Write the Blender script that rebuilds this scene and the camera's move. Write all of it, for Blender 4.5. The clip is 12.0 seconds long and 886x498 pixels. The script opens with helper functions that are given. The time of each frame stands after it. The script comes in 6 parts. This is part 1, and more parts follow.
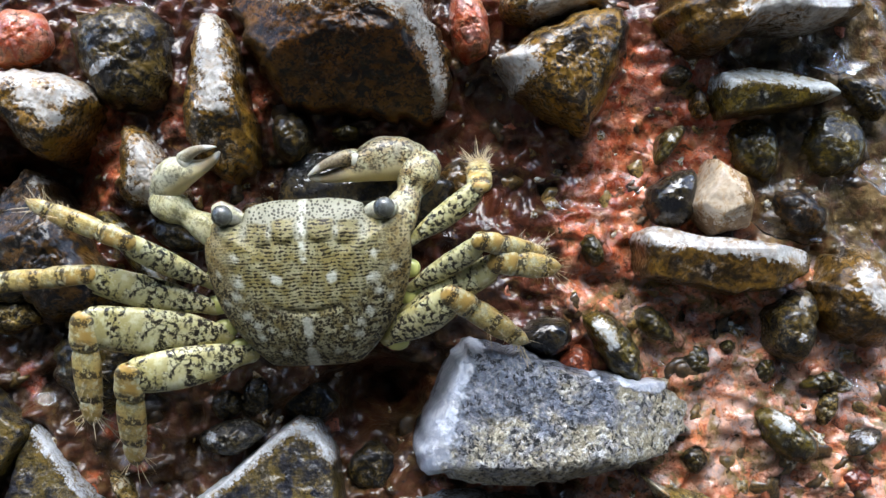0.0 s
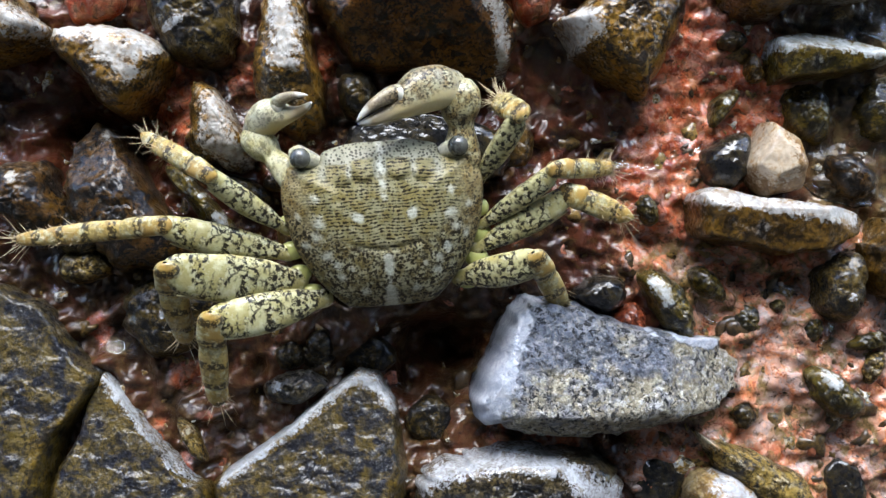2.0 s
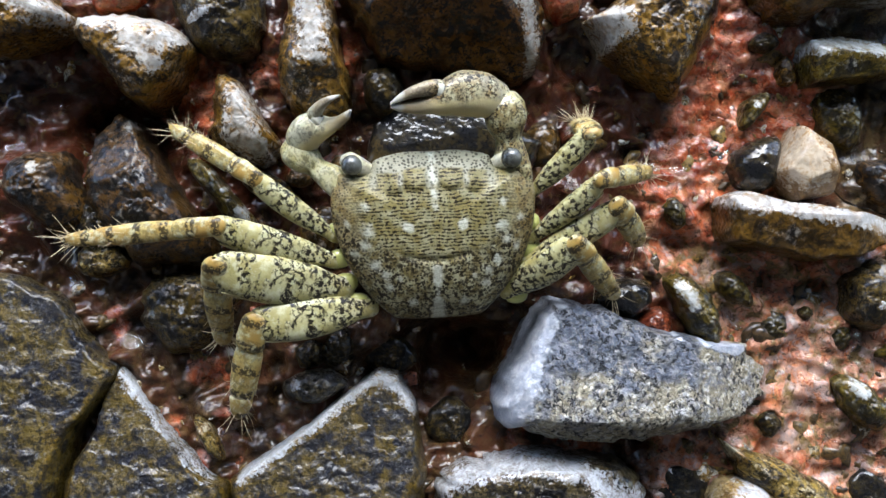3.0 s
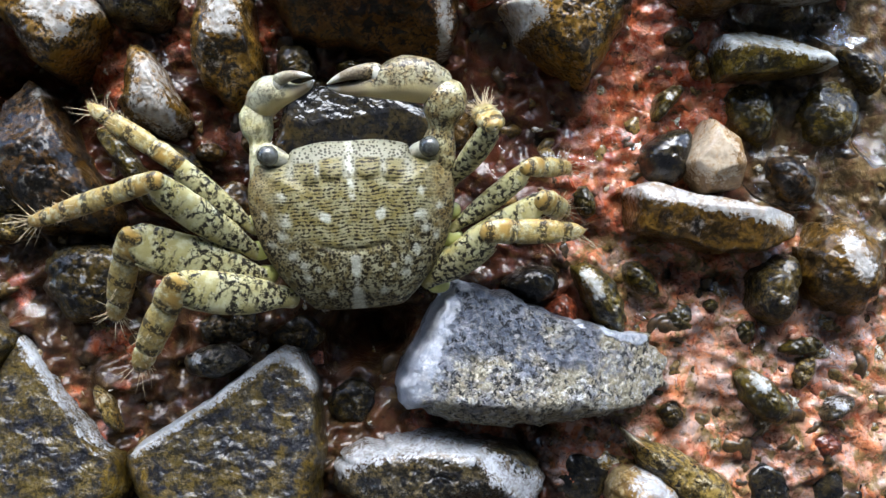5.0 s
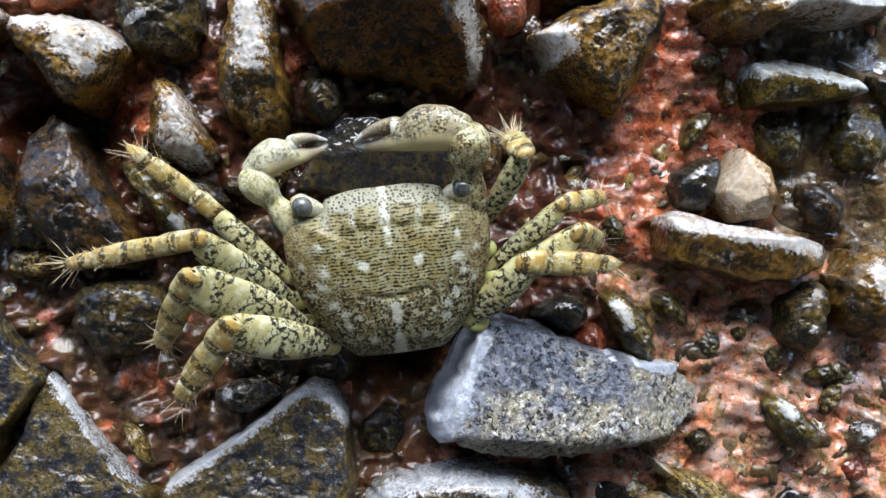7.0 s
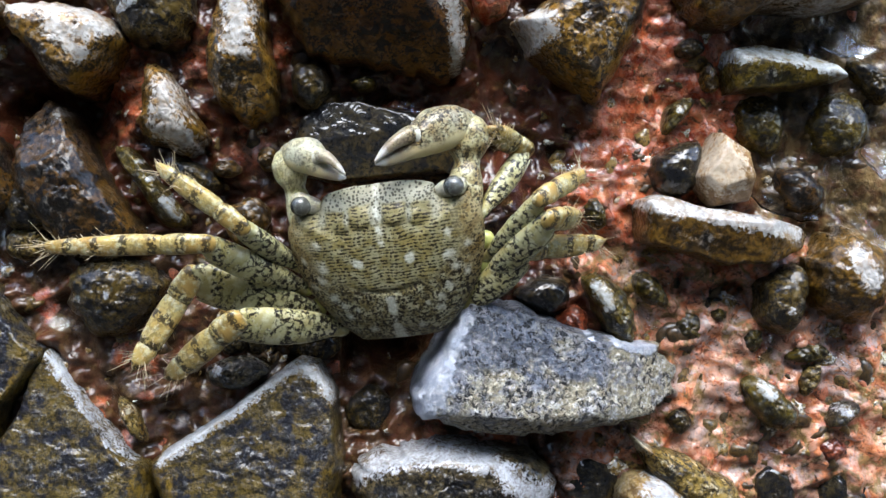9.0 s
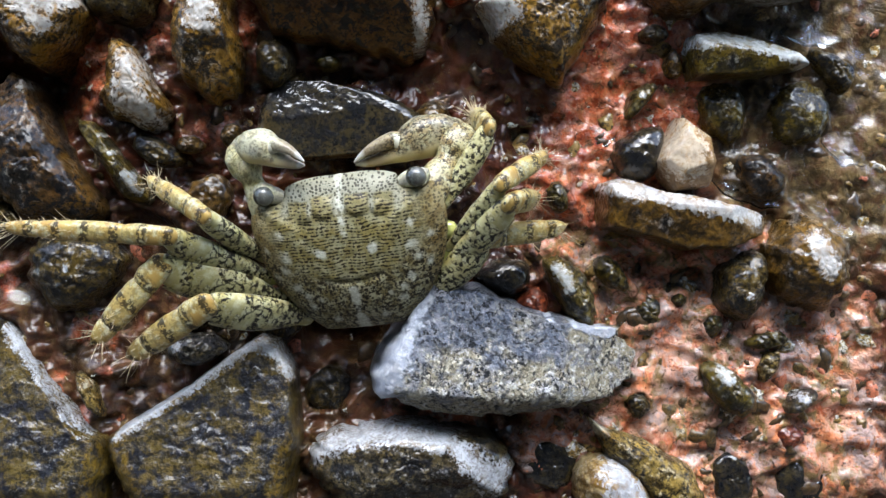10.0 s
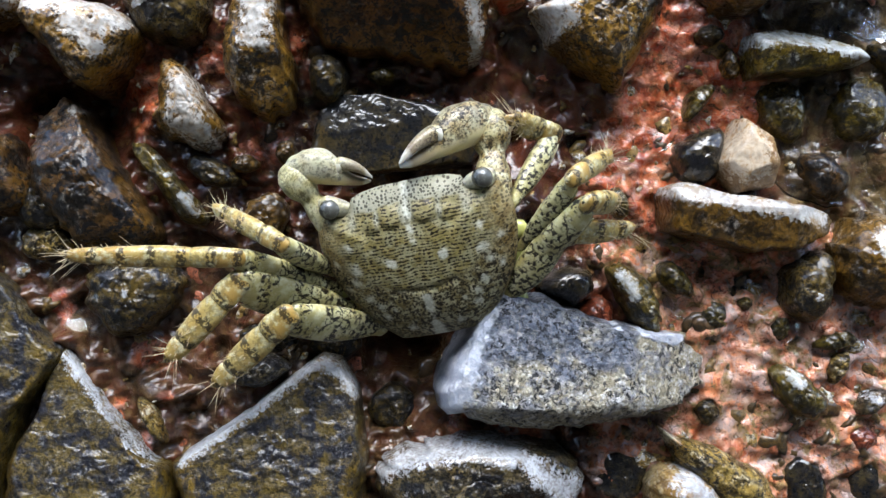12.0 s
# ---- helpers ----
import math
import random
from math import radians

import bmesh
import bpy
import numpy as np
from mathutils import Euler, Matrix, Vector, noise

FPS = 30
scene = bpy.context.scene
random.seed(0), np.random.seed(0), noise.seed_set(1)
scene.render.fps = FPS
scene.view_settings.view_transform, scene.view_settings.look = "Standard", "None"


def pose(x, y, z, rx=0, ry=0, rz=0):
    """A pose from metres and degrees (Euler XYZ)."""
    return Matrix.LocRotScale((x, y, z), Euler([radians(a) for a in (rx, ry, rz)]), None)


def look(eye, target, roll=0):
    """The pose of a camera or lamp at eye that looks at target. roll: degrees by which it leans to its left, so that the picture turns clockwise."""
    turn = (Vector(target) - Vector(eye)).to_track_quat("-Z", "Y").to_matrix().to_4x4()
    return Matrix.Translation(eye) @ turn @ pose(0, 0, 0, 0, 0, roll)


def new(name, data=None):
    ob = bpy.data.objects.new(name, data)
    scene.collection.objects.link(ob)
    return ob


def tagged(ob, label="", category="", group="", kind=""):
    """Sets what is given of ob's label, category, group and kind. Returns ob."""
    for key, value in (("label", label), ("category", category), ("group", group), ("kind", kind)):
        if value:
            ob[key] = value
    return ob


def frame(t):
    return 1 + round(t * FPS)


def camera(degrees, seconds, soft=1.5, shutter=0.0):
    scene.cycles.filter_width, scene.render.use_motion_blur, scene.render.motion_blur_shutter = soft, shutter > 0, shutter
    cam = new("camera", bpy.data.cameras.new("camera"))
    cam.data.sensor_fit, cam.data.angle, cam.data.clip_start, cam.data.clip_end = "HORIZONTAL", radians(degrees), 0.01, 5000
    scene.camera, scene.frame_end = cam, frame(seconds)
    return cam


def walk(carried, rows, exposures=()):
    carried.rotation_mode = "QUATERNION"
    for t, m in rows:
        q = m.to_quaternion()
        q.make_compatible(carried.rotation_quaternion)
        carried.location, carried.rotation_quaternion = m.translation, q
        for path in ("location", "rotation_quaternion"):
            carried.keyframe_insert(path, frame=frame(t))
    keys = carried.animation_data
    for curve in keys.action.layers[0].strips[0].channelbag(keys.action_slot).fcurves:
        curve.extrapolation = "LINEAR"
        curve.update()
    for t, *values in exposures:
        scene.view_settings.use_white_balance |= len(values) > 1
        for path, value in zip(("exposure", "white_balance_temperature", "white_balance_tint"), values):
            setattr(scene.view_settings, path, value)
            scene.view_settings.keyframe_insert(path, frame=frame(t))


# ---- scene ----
# A small shore crab on a wet conglomerate rock face. Numbers named "mm" are millimetres.
MM = 0.001
cam = camera(50, 12.0, soft=1.5)
PATH = [
    (0, (0.00525, -0.14273, 0.00349), (0.01113, -0.00285, 0.00373), -2.57),
    (0.3, (0.00193, -0.14213, 0.00072), (0.00747, -0.00224, 0.00149), -1.79),
    (0.5, (-0.00202, -0.14144, 0.00151), (0.00281, -0.00153, 0.00226), -2.04),
    (0.7, (-0.00577, -0.14116, 0.00078), (-0.00197, -0.00123, 0.00323), -1.87),
    (1, (-0.00772, -0.14129, -0.00334), (-0.00379, -0.00135, -0.00379), -2.08),
    (1.3, (-0.00772, -0.14310, -0.00363), (-0.00341, -0.00317, -0.00360), -1.97),
    (1.5, (-0.00844, -0.14299, -0.00428), (-0.00402, -0.00307, -0.00304), -1.89),
    (1.7, (-0.00711, -0.14420, -0.00313), (-0.00235, -0.00428, -0.00317), -1.78),
    (2, (-0.00410, -0.14604, -0.00145), (0.00162, -0.00616, -0.00243), -1.84),
    (2.2, (-0.00415, -0.14591, -0.00141), (0.00166, -0.00603, -0.00133), -1.70),
    (2.5, (-0.00537, -0.14541, -0.00135), (-0.00041, -0.00550, -0.00118), -1.28),
    (2.7, (-0.00643, -0.14469, -0.00259), (-0.00167, -0.00477, -0.00226), -0.93),
    (4.3, (-0.00860, -0.14267, 0.00355), (0.00104, -0.00324, -0.00454), -0.52),
    (4.5, (-0.00420, -0.14305, 0.00190), (0.00524, -0.00355, -0.00528), 0.03),
    (4.7, (-0.00153, -0.14316, 0.00202), (0.00846, -0.00361, -0.00324), 0.49),
    (5, (0.00411, -0.14441, -0.00513), (0.01198, -0.00463, -0.00526), 1.31),
    (5.2, (0.00262, -0.14296, -0.00186), (0.01157, -0.00332, -0.00632), 1.10),
    (5.5, (0.00240, -0.14280, -0.00269), (0.01006, -0.00307, -0.00665), 0.69),
    (5.7, (-0.00002, -0.14226, -0.00162), (0.00854, -0.00262, -0.00678), 0.51),
    (6, (-0.00117, -0.14250, 0.00240), (0.00699, -0.00279, -0.00148), 0.43),
    (6.3, (-0.00218, -0.14215, 0.00287), (0.00678, -0.00252, -0.00218), 0.36),
    (6.5, (-0.00118, -0.14291, 0.00234), (0.00742, -0.00323, -0.00174), 0.30),
    (6.7, (-0.00131, -0.14317, 0.00264), (0.00808, -0.00360, -0.00291), 0.34),
    (7, (-0.00182, -0.14349, 0.00439), (0.00746, -0.00388, -0.00042), 0.90),
    (7.2, (-0.00152, -0.14381, 0.00535), (0.00823, -0.00426, -0.00010), 1.34),
    (8.8, (-0.00042, -0.14588, 0.00163), (0.00677, -0.00614, -0.00290), 0.73),
    (9, (0.00348, -0.14714, 0.00344), (0.00982, -0.00743, -0.00294), 1.00),
    (9.3, (0.00511, -0.14724, 0.00048), (0.01171, -0.00749, -0.00477), 1.45),
    (9.5, (0.00685, -0.14763, 0.00123), (0.01327, -0.00793, -0.00527), 1.77),
    (9.8, (0.00705, -0.14769, 0.00001), (0.01526, -0.00807, -0.00614), 1.95),
    (10, (0.00808, -0.14790, -0.00072), (0.01576, -0.00820, -0.00589), 2.00),
    (10.3, (0.00736, -0.14692, -0.00179), (0.01488, -0.00729, -0.00860), 1.61),
    (10.5, (0.00614, -0.14640, -0.00239), (0.01262, -0.00663, -0.00699), 1.46),
    (10.7, (0.00383, -0.14612, -0.00144), (0.01062, -0.00638, -0.00644), 1.29),
    (11, (0.00382, -0.14581, -0.00346), (0.01026, -0.00602, -0.00740), 0.83),
    (11.3, (0.00187, -0.14511, -0.00083), (0.00824, -0.00532, -0.00482), 1.13),
    (11.5, (-0.00137, -0.14461, -0.00156), (0.00501, -0.00479, -0.00468), 0.50),
    (11.8, (-0.00029, -0.14521, -0.00082), (0.00546, -0.00538, -0.00467), 0.31),
    (12, (-0.00034, -0.14518, -0.00041), (0.00654, -0.00540, -0.00432), -0.04),
]
walk(cam, [(t, look(eye, target, roll)) for t, eye, target, roll in PATH])

# ---- light ----
world = bpy.data.worlds.new("sky")
scene.world = world
world.use_nodes = True
sky = world.node_tree.nodes.new("ShaderNodeTexSky")
sky.sky_type, sky.sun_disc = "NISHITA", False
sky.sun_elevation, sky.sun_rotation = radians(64), radians(190)
sky.air_density, sky.dust_density, sky.ozone_density = 1.0, 1.5, 1.0
world.node_tree.nodes["Background"].inputs["Strength"].default_value = 0.15
world.node_tree.links.new(sky.outputs["Color"], world.node_tree.nodes["Background"].inputs["Color"])
sun = new("sun", bpy.data.lights.new("sun", "SUN"))
sun.data.energy, sun.data.angle, sun.data.color = 1.0, radians(44), (0.86, 0.94, 1.0)
sun.matrix_world = look((0.1, -1.05, 1.5), (0, 0, 0))
scene.view_settings.exposure = 2.9


# ---- materials ----
class Shader:
    """A small node builder round one Principled surface; coordinates in millimetres of the object."""

    def __init__(self, name):
        self.mat = bpy.data.materials.new(name)
        self.mat.use_nodes = True
        self.tree = self.mat.node_tree
        self.bsdf = self.tree.nodes["Principled BSDF"]
        coord = self.node("ShaderNodeTexCoord")
        self.mm = self.node("ShaderNodeVectorMath", operation="SCALE")
        self.tree.links.new(coord.outputs["Object"], self.mm.inputs[0])
        self.mm.inputs["Scale"].default_value = 1000.0
        self.at = self.mm.outputs[0]

    def node(self, kind, **settings):
        n = self.tree.nodes.new(kind)
        if "operation" in settings:
            n.operation = settings["operation"]
        if "data_type" in settings:
            n.data_type = settings["data_type"]
        if "blend_type" in settings:
            n.blend_type = settings["blend_type"]
        if "feature" in settings:
            n.feature = settings["feature"]
        return n

    def plug(self, socket, value):
        if isinstance(value, bpy.types.NodeSocket):
            self.tree.links.new(value, socket)
        elif isinstance(value, tuple):
            socket.default_value = (*value[:3], 1.0) if len(socket.default_value) == 4 else value
        else:
            socket.default_value = value

    def noise(self, scale, detail=3.0, rough=0.6, warp=0.0, at=None):
        n = self.node("ShaderNodeTexNoise")
        self.plug(n.inputs["Vector"], at or self.at)
        for key, v in (("Scale", scale), ("Detail", detail), ("Roughness", rough), ("Distortion", warp)):
            n.inputs[key].default_value = v
        return n.outputs["Fac"]

    def cells(self, scale, feature="F1", at=None):
        n = self.node("ShaderNodeTexVoronoi", feature=feature)
        self.plug(n.inputs["Vector"], at or self.at)
        n.inputs["Scale"].default_value = scale
        return n.outputs["Distance"]

    def math(self, op, a, b=0.0):
        n = self.node("ShaderNodeMath", operation=op)
        self.plug(n.inputs[0], a)
        self.plug(n.inputs[1], b)
        return n.outputs[0]

    def ramp(self, value, low, high, a=0.0, b=1.0):
        n = self.node("ShaderNodeMapRange")
        n.interpolation_type = "SMOOTHSTEP"
        self.plug(n.inputs["Value"], value)
        for key, v in (("From Min", low), ("From Max", high), ("To Min", a), ("To Max", b)):
            n.inputs[key].default_value = v
        return n.outputs["Result"]

    def mix(self, fac, a, b, blend="MIX"):
        n = self.node("ShaderNodeMix", data_type="RGBA", blend_type=blend)
        self.plug(n.inputs[0], fac)
        self.plug(n.inputs[6], a)
        self.plug(n.inputs[7], b)
        return n.outputs[2]

    def mask(self, name):
        n = self.node("ShaderNodeAttribute")
        n.attribute_name = name
        return n.outputs["Fac"]

    def stretched(self, x, y, z):
        n = self.node("ShaderNodeVectorMath", operation="MULTIPLY")
        self.plug(n.inputs[0], self.at)
        n.inputs[1].default_value = (x, y, z)
        return n.outputs[0]

    def chance(self):
        return self.node("ShaderNodeObjectInfo").outputs["Random"]

    def bump(self, height, strength, mm):
        n = self.node("ShaderNodeBump")
        n.inputs["Strength"].default_value, n.inputs["Distance"].default_value = strength, mm * MM
        self.plug(n.inputs["Height"], height)
        self.plug(self.bsdf.inputs["Normal"], n.outputs["Normal"])

    def film(self, height, strength, mm):
        """Ripples of the water film alone."""
        n = self.node("ShaderNodeBump")
        n.inputs["Strength"].default_value, n.inputs["Distance"].default_value = strength, mm * MM
        self.plug(n.inputs["Height"], height)
        self.plug(self.bsdf.inputs["Coat Normal"], n.outputs["Normal"])

    def done(self, colour, rough=0.5, coat=0.0, coat_rough=0.06, ior=1.45, shine=0.5):
        self.plug(self.bsdf.inputs["Base Color"], colour)
        self.plug(self.bsdf.inputs["Roughness"], rough)
        self.bsdf.inputs["Coat Weight"].default_value = coat
        self.bsdf.inputs["Coat Roughness"].default_value = coat_rough
        self.bsdf.inputs["IOR"].default_value = ior
        self.bsdf.inputs["Specular IOR Level"].default_value = shine
        return self.mat


def stone_material(name, bare, film, film_dark, speck=0.5, gloss=0.6, grain=1.0, smooth=0.05, pale=0.35, wrinkle=0.5, k=1.0, amber=(0.21, 0.115, 0.022), golden=0.8):
    """Rock, bare where worn, golden algae along the worn edges and at the foot, brown film elsewhere, black lichen, a wet skin."""
    s = Shader(name)
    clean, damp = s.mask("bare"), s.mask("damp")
    big, mid, fine = s.noise(0.22 * k, 4, 0.6, 0.4), s.noise(0.6 * k, 4, 0.6, 0.3), s.noise(2.4 * k, 3, 0.65)
    ragged = s.math("ADD", s.math("MULTIPLY", s.math("SUBTRACT", mid, 0.5), 2.6), s.math("MULTIPLY", s.math("SUBTRACT", fine, 0.5), 1.6))
    edge = s.math("ADD", clean, s.math("MULTIPLY", ragged, s.ramp(clean, 0.02, 0.3)))
    worn = s.ramp(edge, 0.32, 0.62)
    tone = s.math("ADD", s.math("MULTIPLY", big, 0.6), s.math("MULTIPLY", s.noise(0.9 * k, 4, 0.65, 0.6), 0.4))
    skin = s.mix(s.ramp(tone, 0.42, 0.57), film_dark, film)
    half = tuple(0.55 * a + 0.45 * b for a, b in zip(film, bare))
    lit = s.math("MULTIPLY", s.ramp(s.noise(1.3 * k, 4, 0.7, 0.4), 0.50, 0.66, 0, pale), s.ramp(s.noise(0.3 * k, 3), 0.4, 0.6))
    skin = s.mix(lit, skin, half)
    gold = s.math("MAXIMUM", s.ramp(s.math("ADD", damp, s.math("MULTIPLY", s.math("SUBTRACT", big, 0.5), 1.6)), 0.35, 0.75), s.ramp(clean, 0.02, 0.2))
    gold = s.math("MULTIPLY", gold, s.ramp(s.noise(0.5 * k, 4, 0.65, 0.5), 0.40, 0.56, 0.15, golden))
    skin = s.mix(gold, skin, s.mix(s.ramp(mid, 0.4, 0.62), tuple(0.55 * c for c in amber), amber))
    bare = tuple(0.43 * c for c in bare)
    rock = s.mix(s.ramp(s.noise(0.45 * k, 4, 0.65, 0.6), 0.38, 0.62), tuple(0.62 * c for c in bare), bare)
    dirty = s.ramp(clean, 0.9, 1.25, 1.0, 0.4)
    stain = s.math("MULTIPLY", s.ramp(s.noise(0.9 * k, 5, 0.7, 0.4), 0.47, 0.62, 0.0, 0.85), dirty)
    rock = s.mix(stain, rock, amber)
    colour = s.mix(worn, skin, rock)
    # brown specks strewn over the worn rock, black lichen in smudges and loose clusters of dots
    dots = s.math("MULTIPLY", s.ramp(s.noise(1.9 * k, 4, 0.65, 0.4), 0.505, 0.56), s.ramp(s.noise(0.35 * k, 4, 0.6), 0.38, 0.52))
    smudge = s.math("MULTIPLY", s.ramp(s.noise(0.55 * k, 5, 0.62, 0.7), 0.53, 0.595), s.ramp(worn, 0.1, 0.8, 1.0, 0.0))
    dots = s.math("MULTIPLY", dots, dirty)
    colour = s.mix(s.math("MULTIPLY", dots, speck), colour, s.mix(worn, (0.008, 0.007, 0.006), (0.045, 0.022, 0.006)))
    colour = s.mix(s.math("MULTIPLY", smudge, speck), colour, (0.007, 0.007, 0.008))
    colour = s.mix(0.3, colour, s.mix(s.chance(), (0.7, 0.64, 0.55), (1.0, 1.0, 1.0)), "MULTIPLY")
    height = s.math("ADD", mid, s.math("MULTIPLY", fine, 0.2))
    height = s.math("MULTIPLY", height, s.ramp(worn, 0.2, 1.0, 1.0, 0.15))
    s.bump(height, 0.6 * grain, 0.9)
    s.film(s.math("ADD", s.noise(0.3 * k, 2, 0.5, 0.8), s.math("MULTIPLY", mid, 0.12)), 0.9 * wrinkle, 1.0)
    return s.done(colour, s.math("ADD", s.ramp(fine, 0.3, 0.7, 0.24, 0.42), s.math("MULTIPLY", worn, 0.12)), 0.95 * gloss, smooth, shine=0.08)


def boulder_material():
    """Weathered limestone: slate-blue and tan lichen patches, cream crust, black pits, smooth white where worn."""
    s = Shader("weathered_limestone")
    mid, fine = s.noise(0.55, 4, 0.65, 0.4), s.noise(2.2, 4, 0.7)
    axes = s.node("ShaderNodeSeparateXYZ")
    s.plug(axes.inputs[0], s.at)
    tilt = s.math("ADD", s.math("MULTIPLY", axes.outputs["Y"], 0.02), s.math("MULTIPLY", axes.outputs["X"], -0.006))
    tan = s.ramp(s.math("SUBTRACT", s.noise(0.16, 4, 0.6, 0.6), tilt), 0.40, 0.58)
    colour = s.mix(tan, (0.115, 0.132, 0.175), (0.33, 0.285, 0.19))
    colour = s.mix(s.ramp(s.noise(0.34, 4, 0.65, 0.8), 0.48, 0.62, 0, 0.8), colour, (0.24, 0.25, 0.285))
    crust = s.math("MULTIPLY", s.ramp(s.noise(1.0, 5, 0.7, 0.4), 0.46, 0.62), s.math("ADD", s.math("MULTIPLY", tan, 0.7), 0.2))
    colour = s.mix(crust, colour, s.mix(s.ramp(mid, 0.4, 0.6), (0.66, 0.61, 0.45), (0.66, 0.66, 0.64)))
    pits = s.math("MULTIPLY", s.ramp(s.noise(1.25, 5, 0.72, 0.6), 0.50, 0.57), s.ramp(s.noise(0.2, 4, 0.6, 0.3), 0.36, 0.54, 0.2, 1.0))
    worn = s.math("ADD", s.mask("bare"), s.math("MULTIPLY", s.math("SUBTRACT", mid, 0.5), s.ramp(s.mask("bare"), 0.02, 0.3, 0.0, 1.6)))
    worn = s.ramp(worn, 0.26, 0.62)
    colour = s.mix(s.math("MULTIPLY", pits, s.ramp(worn, 0.2, 0.9, 0.97, 0.0)), colour, (0.012, 0.012, 0.013))
    white = s.mix(s.ramp(s.noise(0.7, 4, 0.65), 0.42, 0.66), (0.33, 0.355, 0.41), (0.48, 0.495, 0.52))
    colour = s.mix(worn, colour, white)
    height = s.math("SUBTRACT", s.math("ADD", mid, s.math("MULTIPLY", fine, 0.6)), s.math("MULTIPLY", pits, 0.7))
    s.bump(s.math("MULTIPLY", height, s.ramp(worn, 0.2, 1.0, 1.0, 0.25)), 1.0, 1.7)
    s.film(s.math("ADD", mid, s.math("MULTIPLY", fine, 0.4)), 0.7, 1.0)
    return s.done(colour, s.ramp(fine, 0.3, 0.7, 0.3, 0.55), 0.35, 0.12, shine=0.2)


STONE_GREY = boulder_material()
STONE_BLUE = stone_material("blue_grey_stone", (0.90, 0.94, 1.0), (0.085, 0.066, 0.030), (0.012, 0.012, 0.014), 0.95, 0.45, 1.0, wrinkle=0.4, amber=(0.10, 0.068, 0.02), golden=0.6)
STONE_WHITE = stone_material("white_quartz", (0.90, 0.92, 0.96), (0.26, 0.20, 0.10), (0.10, 0.06, 0.02), 0.3, 0.35, 0.5)
STONE_OCHRE = stone_material("ochre_stone", (0.98, 0.90, 0.66), (0.22, 0.15, 0.038), (0.028, 0.018, 0.005), 0.9, 0.35, 1.0, pale=0.7)
STONE_DARK = stone_material("dark_wet_stone", (0.90, 0.95, 1.0), (0.075, 0.05, 0.012), (0.007, 0.0065, 0.006), 0.9, 0.4, 0.9, 0.05, 0.25, 0.5, 1.0, (0.12, 0.078, 0.016), 0.6)
STONE_SLATE = stone_material("slate_wet_stone", (0.90, 0.95, 1.0), (0.072, 0.051, 0.013), (0.008, 0.009, 0.014), 0.7, 0.5, 1.1, 0.22, 0.2, 0.8, 1.15, (0.13, 0.082, 0.012), 0.95)
STONE_UMBER = stone_material("umber_wet_stone", (0.84, 0.80, 0.70), (0.060, 0.030, 0.008), (0.007, 0.006, 0.005), 0.95, 0.32, 0.8, 0.06, 0.22, 0.5, 0.9, (0.115, 0.058, 0.009), 0.8)
STONE_SLICK = stone_material("slick_black_stone", (0.80, 0.82, 0.85), (0.034, 0.025, 0.010), (0.006, 0.0065, 0.008), 0.9, 0.9, 0.3, 0.06, 0.05, 0.3, 1.3, (0.08, 0.05, 0.013), 0.6)
STONE_RUST = stone_material("rust_brown_stone", (0.84, 0.80, 0.72), (0.085, 0.034, 0.006), (0.014, 0.006, 0.002), 0.9, 0.15, 0.8, 0.08, 0.1, 0.4, amber=(0.15, 0.07, 0.013), golden=0.7)
STONE_BROWN = stone_material("brown_wet_stone", (1.0, 0.97, 0.92), (0.11, 0.06, 0.013), (0.018, 0.010, 0.003), 0.6, 0.45, 0.8, 0.06, 0.4, 0.5, 0.7, (0.17, 0.088, 0.013), 0.95)
STONE_SPECK = stone_material("speckled_stone", (1.0, 0.96, 0.88), (0.17, 0.092, 0.015), (0.016, 0.009, 0.003), 0.85, 0.45, 0.9, 0.06, 0.45, 0.5, 0.85, (0.23, 0.118, 0.016), 0.95)
STONE_GREEN = stone_material("olive_wet_stone", (0.94, 0.98, 0.96), (0.088, 0.062, 0.008), (0.014, 0.011, 0.004), 0.7, 0.5, 0.8, 0.06, 0.3, 0.5, 0.85, (0.145, 0.095, 0.013), 0.85)
STONE_QUARTZ = stone_material("cream_quartz", (1.25, 1.04, 0.78), (0.34, 0.22, 0.11), (0.20, 0.11, 0.045), 0.25, 0.9, 0.3, 0.04, 0.3, 0.25, 1.0, (0.30, 0.17, 0.06), 0.6)
STONE_RED = stone_material("red_brown_stone", (0.5, 0.35, 0.28), (0.24, 0.055, 0.02), (0.06, 0.012, 0.006), 0.5, 0.8, 0.7, amber=(0.26, 0.09, 0.03), golden=0.5)


